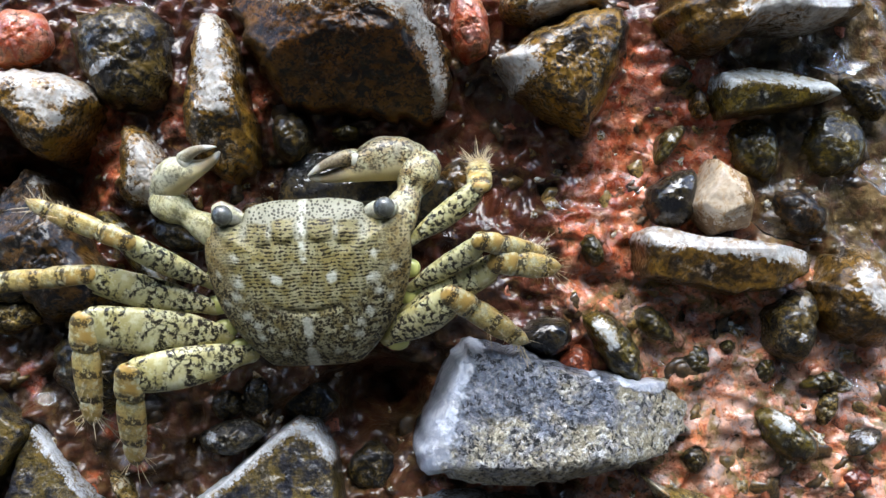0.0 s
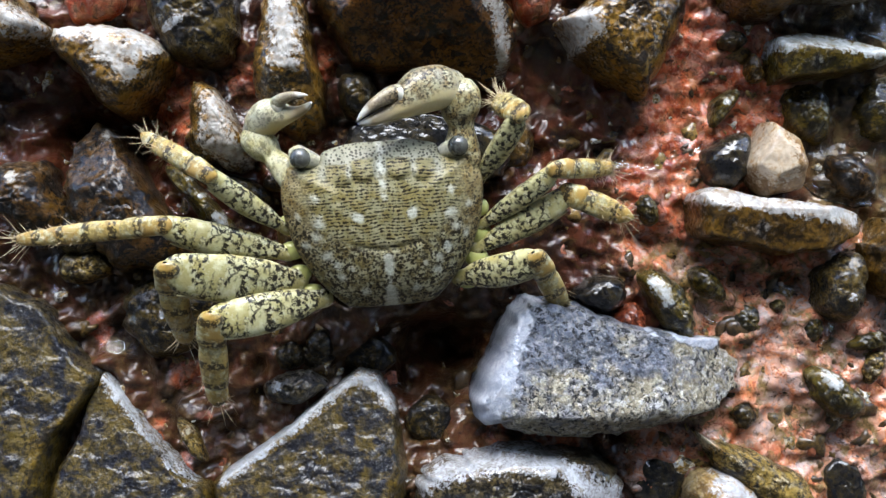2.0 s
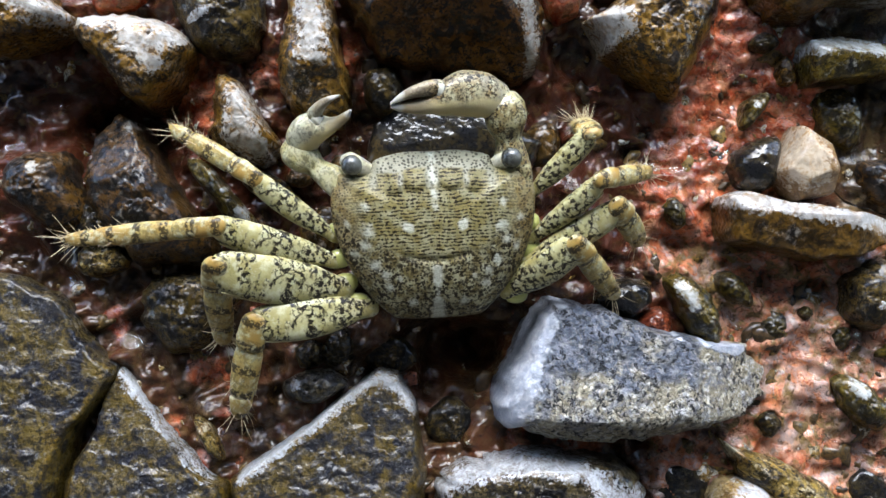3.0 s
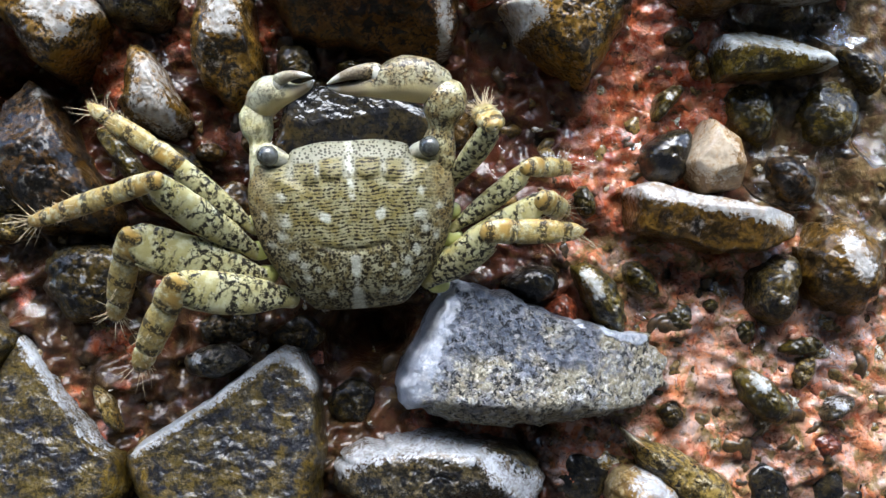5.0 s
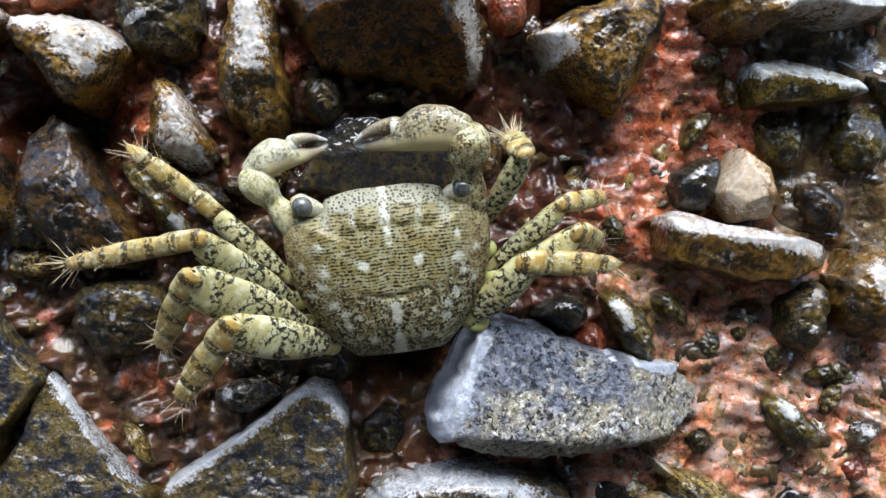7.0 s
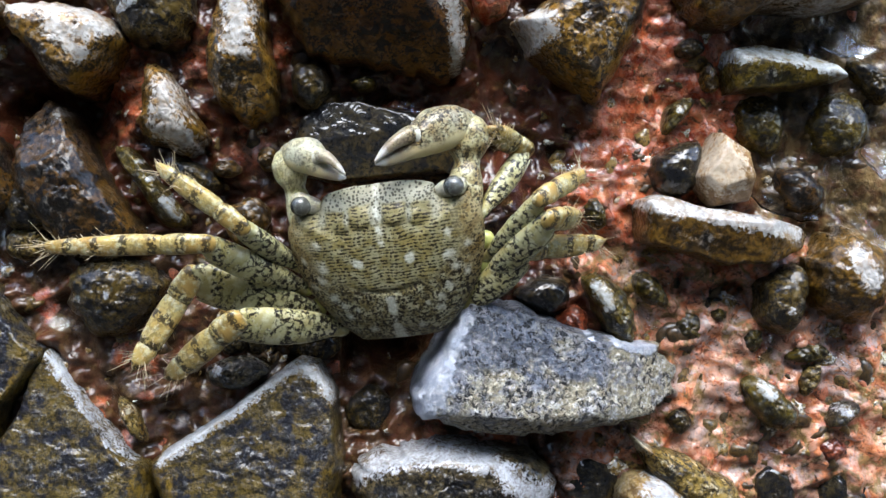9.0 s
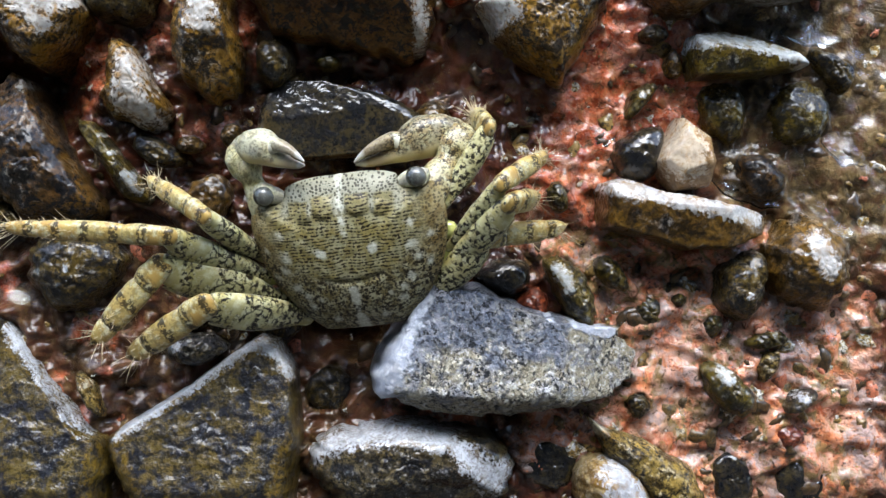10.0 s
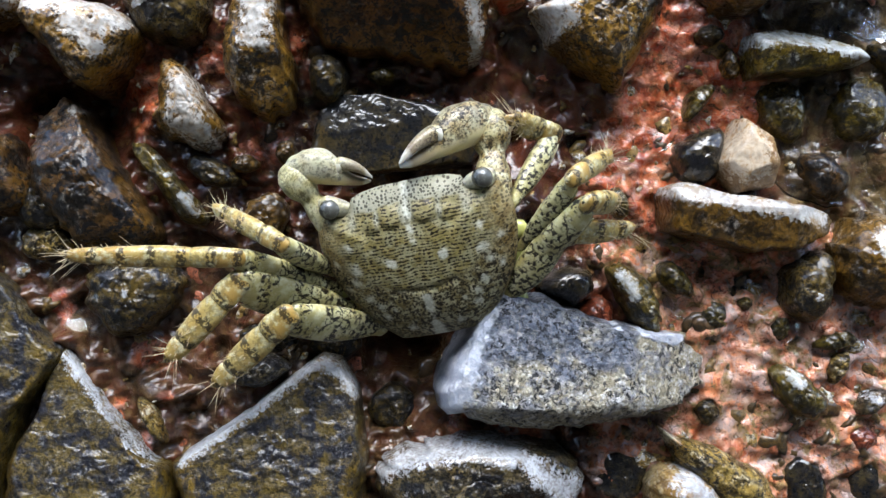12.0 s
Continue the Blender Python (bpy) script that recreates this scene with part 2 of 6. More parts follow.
def mortar_material(name, always_red=False):
    """Wet iron-red cement, muddy brown where silt and algae cover it."""
    s = Shader(name)
    big, mid, fine = s.noise(0.12, 4, 0.6), s.noise(0.55, 4, 0.6, 0.4), s.noise(2.0, 4, 0.65)
    pink = s.mask("pink")
    red = s.mix(s.ramp(s.noise(0.3, 4, 0.6, 0.5), 0.36, 0.64), (0.25, 0.035, 0.012), (0.47, 0.115, 0.04))
    red = s.mix(s.ramp(mid, 0.50, 0.66, 0, 0.55), red, (0.56, 0.25, 0.15))
    rosy = s.mix(s.ramp(s.noise(0.26, 4, 0.6, 0.6), 0.40, 0.60), (0.47, 0.165, 0.068), (0.46, 0.24, 0.16))
    red = s.mix(s.math("MULTIPLY", pink, s.ramp(s.noise(0.35, 4, 0.65, 0.5), 0.34, 0.52, 0.25, 1.0)), red, rosy)
    # grey-mauve and olive silt lying on the cement
    silt = s.math("MULTIPLY", s.ramp(s.noise(0.34, 5, 0.65, 0.9), 0.46, 0.58), s.ramp(pink, 0.0, 0.6, 0.45, 1.0))
    red = s.mix(s.ramp(s.noise(0.8, 4, 0.6, 1.0), 0.54, 0.66, 0, 0.8), red, (0.20, 0.035, 0.014))
    red = s.mix(silt, red, s.mix(s.ramp(big, 0.44, 0.56), (0.31, 0.22, 0.195), (0.17, 0.11, 0.04)))
    red = s.mix(s.ramp(s.noise(0.6, 5, 0.65, 0.8), 0.54, 0.66, 0, 0.9), red, (0.06, 0.028, 0.010))
    red = s.mix(s.ramp(fine, 0.56, 0.70, 0, 0.5), red, (0.54, 0.28, 0.19))
    # grains of other rock held in the cement, each of its own colour, with thin dark seams
    wild = s.node("ShaderNodeTexNoise")
    wild.inputs["Scale"].default_value, wild.inputs["Detail"].default_value = 0.5, 4.0
    s.plug(wild.inputs["Vector"], s.at)
    stretch = s.node("ShaderNodeVectorMath", operation="SCALE")
    s.plug(stretch.inputs[0], wild.outputs["Color"])
    stretch.inputs["Scale"].default_value = 5.0
    bent = s.node("ShaderNodeVectorMath", operation="ADD")
    s.plug(bent.inputs[0], s.at)
    s.plug(bent.inputs[1], stretch.outputs[0])
    grit = s.node("ShaderNodeTexVoronoi", feature="F1")
    edge = s.node("ShaderNodeTexVoronoi", feature="DISTANCE_TO_EDGE")
    for n in (grit, edge):
        s.plug(n.inputs["Vector"], bent.outputs[0])
        n.inputs["Scale"].default_value = 0.42
    pick = s.node("ShaderNodeSeparateColor")
    s.plug(pick.inputs[0], grit.outputs["Color"])
    grain = s.mix(s.ramp(pick.outputs[0], 0.2, 0.4), (0.16, 0.10, 0.035), s.mix(s.ramp(pick.outputs[0], 0.5, 0.8), (0.36, 0.19, 0.13), (0.34, 0.26, 0.235)))
    held = s.math("MULTIPLY", s.ramp(edge.outputs["Distance"], 0.03, 0.16), s.ramp(pick.outputs[1], 0.50, 0.62))
    red = s.mix(s.math("MULTIPLY", held, s.ramp(pink, 0.0, 0.6, 0.35, 0.8)), red, s.mix(s.ramp(fine, 0.42, 0.62), grain, s.mix(0.5, grain, red)))
    red = s.mix(s.math("MULTIPLY", s.ramp(edge.outputs["Distance"], 0.06, 0.0), s.ramp(mid, 0.45, 0.58, 0.0, 0.5)), red, (0.06, 0.018, 0.008))
    mud = s.mix(s.ramp(big, 0.4, 0.6), (0.020, 0.007, 0.004), (0.075, 0.020, 0.009))
    mud = s.mix(s.ramp(s.noise(0.6, 4, 0.65, 0.5), 0.52, 0.66, 0, 0.8), mud, (0.095, 0.05, 0.015))
    amount = 0.9 if always_red else s.ramp(s.math("ADD", s.mask("red"), s.math("MULTIPLY", s.math("SUBTRACT", mid, 0.5), 0.9)), 0.22, 0.62)
    mud = s.mix(s.math("MULTIPLY", s.mask("olive"), s.ramp(mid, 0.36, 0.58, 0.35, 1.0)), mud, s.mix(s.ramp(s.noise(0.4, 4, 0.6, 0.6), 0.42, 0.6), (0.040, 0.026, 0.010), (0.13, 0.085, 0.035)))
    colour = s.mix(amount, mud, red)
    colour = s.mix(s.ramp(s.noise(1.0, 4, 0.65, 0.8), 0.58, 0.70, 0, 0.85), colour, (0.012, 0.009, 0.006))
    s.bump(s.math("ADD", s.math("ADD", mid, s.math("MULTIPLY", fine, 0.2)), s.math("MULTIPLY", s.ramp(edge.outputs["Distance"], 0.0, 0.2), 0.2)), 0.5, 0.9)
    s.film(s.math("ADD", s.noise(0.35, 2, 0.5, 0.5), s.math("ADD", s.math("MULTIPLY", mid, 0.12), s.math("MULTIPLY", s.noise(0.8, 1, 0.5, 2.5), 0.22))), 0.35, 1.0)
    return s.done(colour, s.ramp(fine, 0.3, 0.7, 0.25, 0.45), 0.62, 0.11, shine=0.1)


MORTAR = mortar_material("wet_red_mortar")
MORTAR_RED = mortar_material("bright_red_mortar", True)


def gravel_material():
    s = Shader("wet_gravel")
    pick = s.node("ShaderNodeNewGeometry").outputs["Random Per Island"]
    colour = s.mix(s.ramp(pick, 0.3, 0.95), (0.05, 0.028, 0.01), (0.26, 0.16, 0.04))
    colour = s.mix(s.math("MULTIPLY", s.ramp(pick, 0.1, 0.12), s.ramp(pick, 0.26, 0.24)), colour, (0.32, 0.10, 0.05))
    colour = s.mix(s.math("MULTIPLY", s.ramp(pick, 0.75, 0.8), s.ramp(s.noise(1.0, 5, 0.75), 0.48, 0.54)), colour, (0.55, 0.53, 0.46))
    colour = s.mix(s.ramp(s.noise(1.4, 5, 0.75), 0.48, 0.58, 0, 0.85), colour, (0.015, 0.012, 0.008))
    s.bump(s.noise(2.0, 4), 0.4, 0.6)
    return s.done(colour, 0.35, 0.7, 0.06, shine=0.2)


def shell_material():
    """Olive carapace: fine dark transverse lines in front, dense dots behind, pale marks."""
    s = Shader("olive_carapace")
    pale, hind = s.mask("pale"), s.mask("hind")
    base = s.mix(s.ramp(s.noise(0.45, 3), 0.35, 0.65), (0.145, 0.118, 0.038), (0.21, 0.195, 0.11))
    base = s.mix(s.math("MULTIPLY", hind, 0.7), base, s.mix(s.ramp(s.noise(0.8, 3, 0.6), 0.42, 0.6), (0.105, 0.08, 0.03), (0.28, 0.265, 0.17)))
    base = s.mix(s.math("MULTIPLY", s.mask("rim"), 0.8), base, s.mix(s.ramp(s.noise(0.6, 3), 0.4, 0.6), (0.125, 0.075, 0.02), (0.23, 0.18, 0.085)))
    base = s.mix(s.math("MULTIPLY", s.mask("front"), 0.9), base, (0.205, 0.20, 0.145))
    base = s.mix(s.math("MULTIPLY", s.mask("lobe"), 0.6), base, (0.15, 0.125, 0.05))
    light = s.math("ADD", pale, s.math("MULTIPLY", s.math("SUBTRACT", s.noise(0.9, 3), 0.5), 1.1))
    base = s.mix(s.ramp(light, 0.2, 1.0), base, (0.42, 0.42, 0.34))
    # short dark dashes in wavy rows
    def dabs(x, y, small, large):
        bent = s.node("ShaderNodeVectorMath", operation="ADD")
        wave = s.node("ShaderNodeTexNoise")
        wave.inputs["Scale"].default_value, wave.inputs["Detail"].default_value = 0.35, 1.0
        s.plug(wave.inputs["Vector"], s.at)
        s.plug(bent.inputs[0], s.at)
        s.plug(bent.inputs[1], wave.outputs["Color"])
        flat = s.node("ShaderNodeVectorMath", operation="MULTIPLY")
        s.plug(flat.inputs[0], bent.outputs[0])
        flat.inputs[1].default_value = (x, y, 0.05)
        n = s.node("ShaderNodeTexVoronoi", feature="F1")
        n.inputs["Scale"].default_value, n.inputs["Randomness"].default_value = 1.0, 0.7
        s.plug(n.inputs["Vector"], flat.outputs[0])
        return s.ramp(s.math("ADD", n.outputs["Distance"], s.math("MULTIPLY", s.math("SUBTRACT", s.noise(1.5, 2), 0.5), 0.35)), large, small)
    sep = s.node("ShaderNodeSeparateXYZ")
    s.plug(sep.inputs[0], s.at)
    wave = s.math("ADD", s.math("MULTIPLY", sep.outputs["Y"], 13.0), s.math("MULTIPLY", s.noise(0.3, 2, 0.5), 16.0))
    broken = s.math("MULTIPLY", s.math("SUBTRACT", s.noise(1.0, 3, 0.7, at=s.stretched(1.9, 1.6, 0.2)), 0.5), 11.0)
    lines = s.ramp(s.math("ADD", s.math("SINE", wave), broken), 0.25, 0.9)
    dots = s.math("MULTIPLY", s.ramp(s.noise(1.9, 3, 0.6, 0.4), 0.49, 0.54), s.ramp(s.noise(0.45, 3, 0.6), 0.34, 0.5, 0.35, 1.0))
    dots = s.math("MAXIMUM", dots, s.math("MULTIPLY", dabs(1.9, 2.1, 0.26, 0.40), 0.9))
    fine_dots = dabs(2.1, 2.4, 0.32, 0.46)
    dotted = s.math("MAXIMUM", s.mask("rim"), s.mask("front"))
    front = s.math("MAXIMUM", s.math("MULTIPLY", lines, s.math("SUBTRACT", 1.0, dotted)), s.math("MULTIPLY", s.math("MULTIPLY", fine_dots, 0.85), dotted))
    dark = s.mix(hind, front, dots)
    dark = s.math("MULTIPLY", dark, s.ramp(pale, 0.9, 0.4, 0.25, 1.0))
    colour = s.mix(s.math("MULTIPLY", dark, 0.99), base, (0.013, 0.009, 0.004))
    s.bump(s.math("ADD", s.math("MULTIPLY", front, -0.6), s.noise(2.0, 4)), 0.35, 0.35)
    return s.done(colour, 0.45, 0.08, 0.12, shine=0.15)


def limb_material(name, base, tint, mark=(0.010, 0.007, 0.003), net=1.0, bands=0.0, coat=0.18, speckled=False, reach=0.0, bow=0):
    """Pale limb shell with chains of dark marks gathered in loose bands; a claw of the given reach has brown fingers with white tips."""
    s = Shader(name)
    sep = s.node("ShaderNodeSeparateXYZ")
    s.plug(sep.inputs[0], s.at)
    colour = s.mix(s.ramp(s.noise(0.3, 3), 0.35, 0.65), base, tint)
    colour = s.mix(s.ramp(s.noise(0.7, 4, 0.65), 0.48, 0.64, 0, 0.8), colour, (0.48, 0.46, 0.29))
    # a thin dark net, broken into dots and gathered in loose bands
    bent = s.node("ShaderNodeVectorMath", operation="ADD")
    wild = s.node("ShaderNodeTexNoise")
    wild.inputs["Scale"].default_value = 0.9
    s.plug(wild.inputs["Vector"], s.at)
    s.plug(bent.inputs[0], s.at)
    s.plug(bent.inputs[1], wild.outputs["Color"])
    chain = s.ramp(s.cells(0.72, "DISTANCE_TO_EDGE", bent.outputs[0]), 0.18, 0.10)
    chain = s.math("MULTIPLY", chain, s.ramp(s.noise(1.7, 3, 0.6), 0.42, 0.50))
    zone = s.ramp(s.noise(0.36, 3, 0.6, at=s.stretched(1.0, 0.55, 0.55)), 0.43, 0.51)
    dots = s.ramp(s.noise(2.3, 3, 0.6), 0.53, 0.58)
    if speckled:
        chain = s.math("MULTIPLY", s.ramp(s.noise(2.4, 2, 0.5, 0.6), 0.52, 0.58), s.ramp(s.noise(0.3, 2), 0.40, 0.56))
        zone = 1.0
    if bow:
        # speckled along the outer side, plain cream along the inner
        outer = s.ramp(s.math("ADD", s.math("MULTIPLY", sep.outputs["Y"], bow), s.math("MULTIPLY", s.math("SUBTRACT", s.noise(0.5, 3), 0.5), 2.5)), -0.5, 0.5)
        zone = outer
        colour = s.mix(outer, (0.44, 0.37, 0.19), s.mix(s.ramp(s.noise(0.45, 3, 0.6), 0.45, 0.6), colour, s.mix(0.5, colour, (0.20, 0.19, 0.15))))
    mask = s.math("MULTIPLY", s.math("MAXIMUM", chain, s.math("MULTIPLY", dots, 0.8)), zone)
    if bands:
        ring = s.math("SINE", s.math("ADD", s.math("MULTIPLY", sep.outputs["X"], 1.6), s.math("MULTIPLY", s.noise(0.35, 3, 0.6), 5.0)))
        ring = s.math("MULTIPLY", s.ramp(ring, 0.2, 0.75), s.ramp(s.noise(1.7, 3, 0.65), 0.42, 0.50))
        mask = s.math("MAXIMUM", s.math("MULTIPLY", mask, 0.4), s.math("MULTIPLY", ring, bands))
    colour = s.mix(s.math("MULTIPLY", mask, net), colour, mark)
    if reach:
        along = s.math("ADD", s.math("DIVIDE", sep.outputs["X"], reach), s.math("MULTIPLY", s.math("SUBTRACT", s.noise(0.8, 2), 0.5), 0.08))
        colour = s.mix(s.ramp(along, 0.60, 0.78, 0, 0.7), colour, (0.16, 0.12, 0.085))
        colour = s.mix(s.ramp(along, 0.88, 0.93, 0, 0.8), colour, (0.42, 0.41, 0.36))
    s.bump(s.noise(1.8, 4), 0.25, 0.3)
    s.bsdf.inputs["Subsurface Weight"].default_value = 0.35
    s.bsdf.inputs["Subsurface Radius"].default_value = (0.0010, 0.0008, 0.0004)
    return s.done(colour, 0.38, coat, 0.1, shine=0.3)


def plain_material(name, a, b, scale, rough, coat=0.0):
    s = Shader(name)
    s.bump(s.noise(scale * 3, 3), 0.2, 0.2)
    return s.done(s.mix(s.noise(scale, 3), a, b), rough, coat)


GRAVEL = gravel_material()
SHELL = shell_material()
MERUS = limb_material("green_cream_leg", (0.30, 0.262, 0.10), (0.40, 0.375, 0.195))
SHANK = limb_material("amber_banded_leg", (0.31, 0.195, 0.05), (0.36, 0.28, 0.10), mark=(0.016, 0.010, 0.004), bands=0.9)
CLAW = limb_material("cream_claw", (0.42, 0.40, 0.26), (0.33, 0.30, 0.14), net=0.55, speckled=True)
CLAW_HAND = limb_material("cream_claw_hand", (0.42, 0.41, 0.29), (0.34, 0.31, 0.18), net=0.6, speckled=True, reach=11.5, bow=1)
CLAW_BROWN = limb_material("olive_claw", (0.33, 0.30, 0.16), (0.19, 0.13, 0.045), net=0.95, speckled=True)
CLAW_BROWN_HAND = limb_material("olive_claw_hand", (0.34, 0.32, 0.20), (0.22, 0.155, 0.065), net=0.95, speckled=True, reach=16.5, bow=-1)
PALE_TIP = limb_material("pale_eye_stalk", (0.34, 0.33, 0.25), (0.26, 0.23, 0.18), net=0.3, speckled=True)
BELLY = plain_material("pale_underside", (0.42, 0.38, 0.2), (0.25, 0.21, 0.1), 0.4, 0.45, 0.3)
KNUCKLE = plain_material("white_knuckle", (0.50, 0.49, 0.42), (0.36, 0.34, 0.24), 0.5, 0.35, 0.3)
COXA = plain_material("yellow_joint", (0.44, 0.46, 0.13), (0.30, 0.29, 0.10), 0.6, 0.3, 0.5)
HAIR = plain_material("tan_bristle", (0.42, 0.34, 0.2), (0.3, 0.22, 0.12), 1.0, 0.5)
HORN = plain_material("dark_claw_point", (0.10, 0.06, 0.025), (0.2, 0.13, 0.05), 1.0, 0.3, 0.4)


def eye_material():
    s = Shader("glassy_grey_eye")
    axes = s.node("ShaderNodeSeparateXYZ")
    s.plug(axes.inputs[0], s.at)
    band = s.ramp(s.math("ADD", axes.outputs["X"], s.math("MULTIPLY", s.noise(0.8, 2), 0.6)), 0.9, -0.6)
    colour = s.mix(band, (0.07, 0.07, 0.06), (0.016, 0.018, 0.018))
    colour = s.mix(s.ramp(s.noise(1.4, 3), 0.45, 0.65, 0, 0.35), colour, (0.18, 0.19, 0.17))
    return s.done(colour, 0.2, 0.5, 0.03, shine=0.3)


EYE = eye_material()


# ---- building helpers ----
def fill_mesh(me, verts, faces, material, masks=None, smooth=True):
    me.from_pydata([tuple(c * MM for c in v) for v in verts], [], faces)
    me.materials.append(material)
    if smooth:
        me.shade_smooth()
    for key, values in (masks or {}).items():
        me.attributes.new(key, "FLOAT", "POINT").data.foreach_set("value", np.asarray(values, dtype=np.float32))
    me.update()
    return me


def mesh_object(name, verts, faces, material, parent=None, label="", masks=None, smooth=True):
    ob = new(name, fill_mesh(bpy.data.meshes.new(name), verts, faces, material, masks, smooth))
    ob.parent = parent
    if label:
        tagged(ob, label=label)
    return ob


def fractal(x, y, z, octaves=3):
    return noise.fractal(Vector((x, y, z)), 1.0, 2.0, octaves)


def step(a, b, x):
    x = min(1.0, max(0.0, (x - a) / (b - a)))
    return x * x * (3 - 2 * x)


def rounded(corners, rounds):
    """Cuts the corners of a closed outline."""
    for _ in range(rounds):
        out = []
        for (ax, ay), (bx, by) in zip(corners, corners[1:] + corners[:1]):
            out += [(0.78 * ax + 0.22 * bx, 0.78 * ay + 0.22 * by), (0.22 * ax + 0.78 * bx, 0.22 * ay + 0.78 * by)]
        corners = out
    return corners


def evenly(corners, n):
    """n points at even steps along a closed outline."""
    ring = np.array(corners + corners[:1])
    far = np.r_[0, np.cumsum(np.hypot(*np.diff(ring, axis=0).T))]
    at = np.linspace(0, far[-1], n, endpoint=False)
    return np.stack([np.interp(at, far, ring[:, 0]), np.interp(at, far, ring[:, 1])], 1)


def ring_faces(rings, n, cap=True):
    """Faces of a centre vertex 0 and rings of n vertices after it."""
    faces = [(0, 1 + k, 1 + (k + 1) % n) for k in range(n)] if cap else []
    start = 1 if cap else 0
    for r in range(rings - 1):
        a, b = start + r * n, start + (r + 1) * n
        faces += [(a + k, b + k, b + (k + 1) % n, a + (k + 1) % n) for k in range(n)]
    return faces


# ---- rock face: flat frame, x along the wall, y up it, z out of it ----
def wall_pose(x, y, z=0.0):
    return pose(x * MM, y * MM, z * MM)


RED_ZONES = [(42, 11, 8), (39, 1, 7), (37, -5, 6), (46, 25, 9), (43, 19, 6), (51, 19, 6), (48, -10, 7), (58, -12, 6), (54, -19, 10), (55, -29, 12), (57, -36, 10), (71, -28, 14), (73, -16, 9), (77, -36, 10), (-38, 21, 4.5), (-41, 17, 4), (-27, 24, 2.5), (-20, 12, 3), (-37, -21, 3), (-34, -28, 1), (-50, -14, 2), (-44, -28, 2), (-38, -36, 2), (19, -33, 4), (10, -32, 2), (33, -36, 5), (66, -3, 3), (-15.5, 25, 3)]
HOLLOWS = [(-1, -19, 6, 8), (-2, -29, 5, 3), (17, 26, 5, 1.5), (-46, 17, 6, 8), (3, -17, 5, 4), (-52, 17, 6, 8), (-5, -17, 5, 6), (25, 23, 4, 2.5), (-20, 2, 4, 2), (20, 18, 8, 1.5), (25, 11, 6, 1.5), (10, -16, 7, 6), (-10, -26, 5, 4), (3, -22, 4.5, 5)]


def mortar_low(x, y):
    """The broad lie of the cement, on which water gathers."""
    h = -2.6 + 1.5 * fractal(x * 0.05, y * 0.05, 1.3) + 1.1 * fractal(x * 0.2, y * 0.2, 7.7, 2)
    for cx, cy, r, d in HOLLOWS:
        h -= d * math.exp(-((x - cx) ** 2 + (y - cy) ** 2) / (r * r))
    return h


def mortar_height(x, y):
    calm = 1 - 0.6 * step(56, 66, x) * step(-10, 0, y) - 0.25 * step(28, 42, x) * step(-6, -14, y) - 0.3 * step(32, 42, x) * step(4, 12, y)
    h = 0.25 * fractal(x * 0.55, y * 0.55, 3.1, 2)
    h += 1.3 * (0.4 - abs(noise.noise(Vector((x * 0.16, y * 0.16, 5.5)))) * 2.0)
    u = (y + 7.0 * fractal(x * 0.06, y * 0.06, 2.2, 2) + 0.25 * x) / 8.0
    f = u - math.floor(u)
    h += (0.6 + 0.4 * step(10, 45, x)) * (1 - f) * step(0.0, 0.22, f)
    h += 0.75 * (0.5 - abs(noise.noise(Vector((x * 0.33 + 3, y * 0.4, 9.5)))) * 2.2)
    lump = noise.voronoi(Vector((x * 0.3 + 0.4 * noise.noise(Vector((x * 0.4, y * 0.4, 1))), y * 0.33, 0.5)))[0]
    h += 1.7 * max(0.0, 0.55 - lump[0]) ** 1.3
    h += 0.2 * (0.4 - abs(noise.noise(Vector((x * 0.5, y * 0.62 + 4, 2.5)))) * 2.0) + 0.05 * noise.noise(Vector((x * 1.1, y * 1.2, 4.4)))
    return mortar_low(x, y) + calm * h


def redness(x, y):
    wob = 3.5 * fractal(x * 0.12, y * 0.12, 9.0)
    return min(1.0, sum(math.exp(-((x - cx + wob) ** 2 + (y - cy - wob) ** 2) / (1.1 * r * r)) for cx, cy, r in RED_ZONES))


FINISHED = {}


def cement_height(x, y):
    """The height of the finished cement, collars round the stones and all."""
    xs, ys, z = FINISHED["xs"], FINISHED["ys"], FINISHED["z"]
    i, j = min(max(np.searchsorted(xs, x), 1), len(xs) - 1), min(max(np.searchsorted(ys, y), 1), len(ys) - 1)
    u, v = (x - xs[i - 1]) / (xs[i] - xs[i - 1]), (y - ys[j - 1]) / (ys[j] - ys[j - 1])
    return float((z[j - 1, i - 1] * (1 - u) + z[j - 1, i] * u) * (1 - v) + (z[j, i - 1] * (1 - u) + z[j, i] * u) * v)


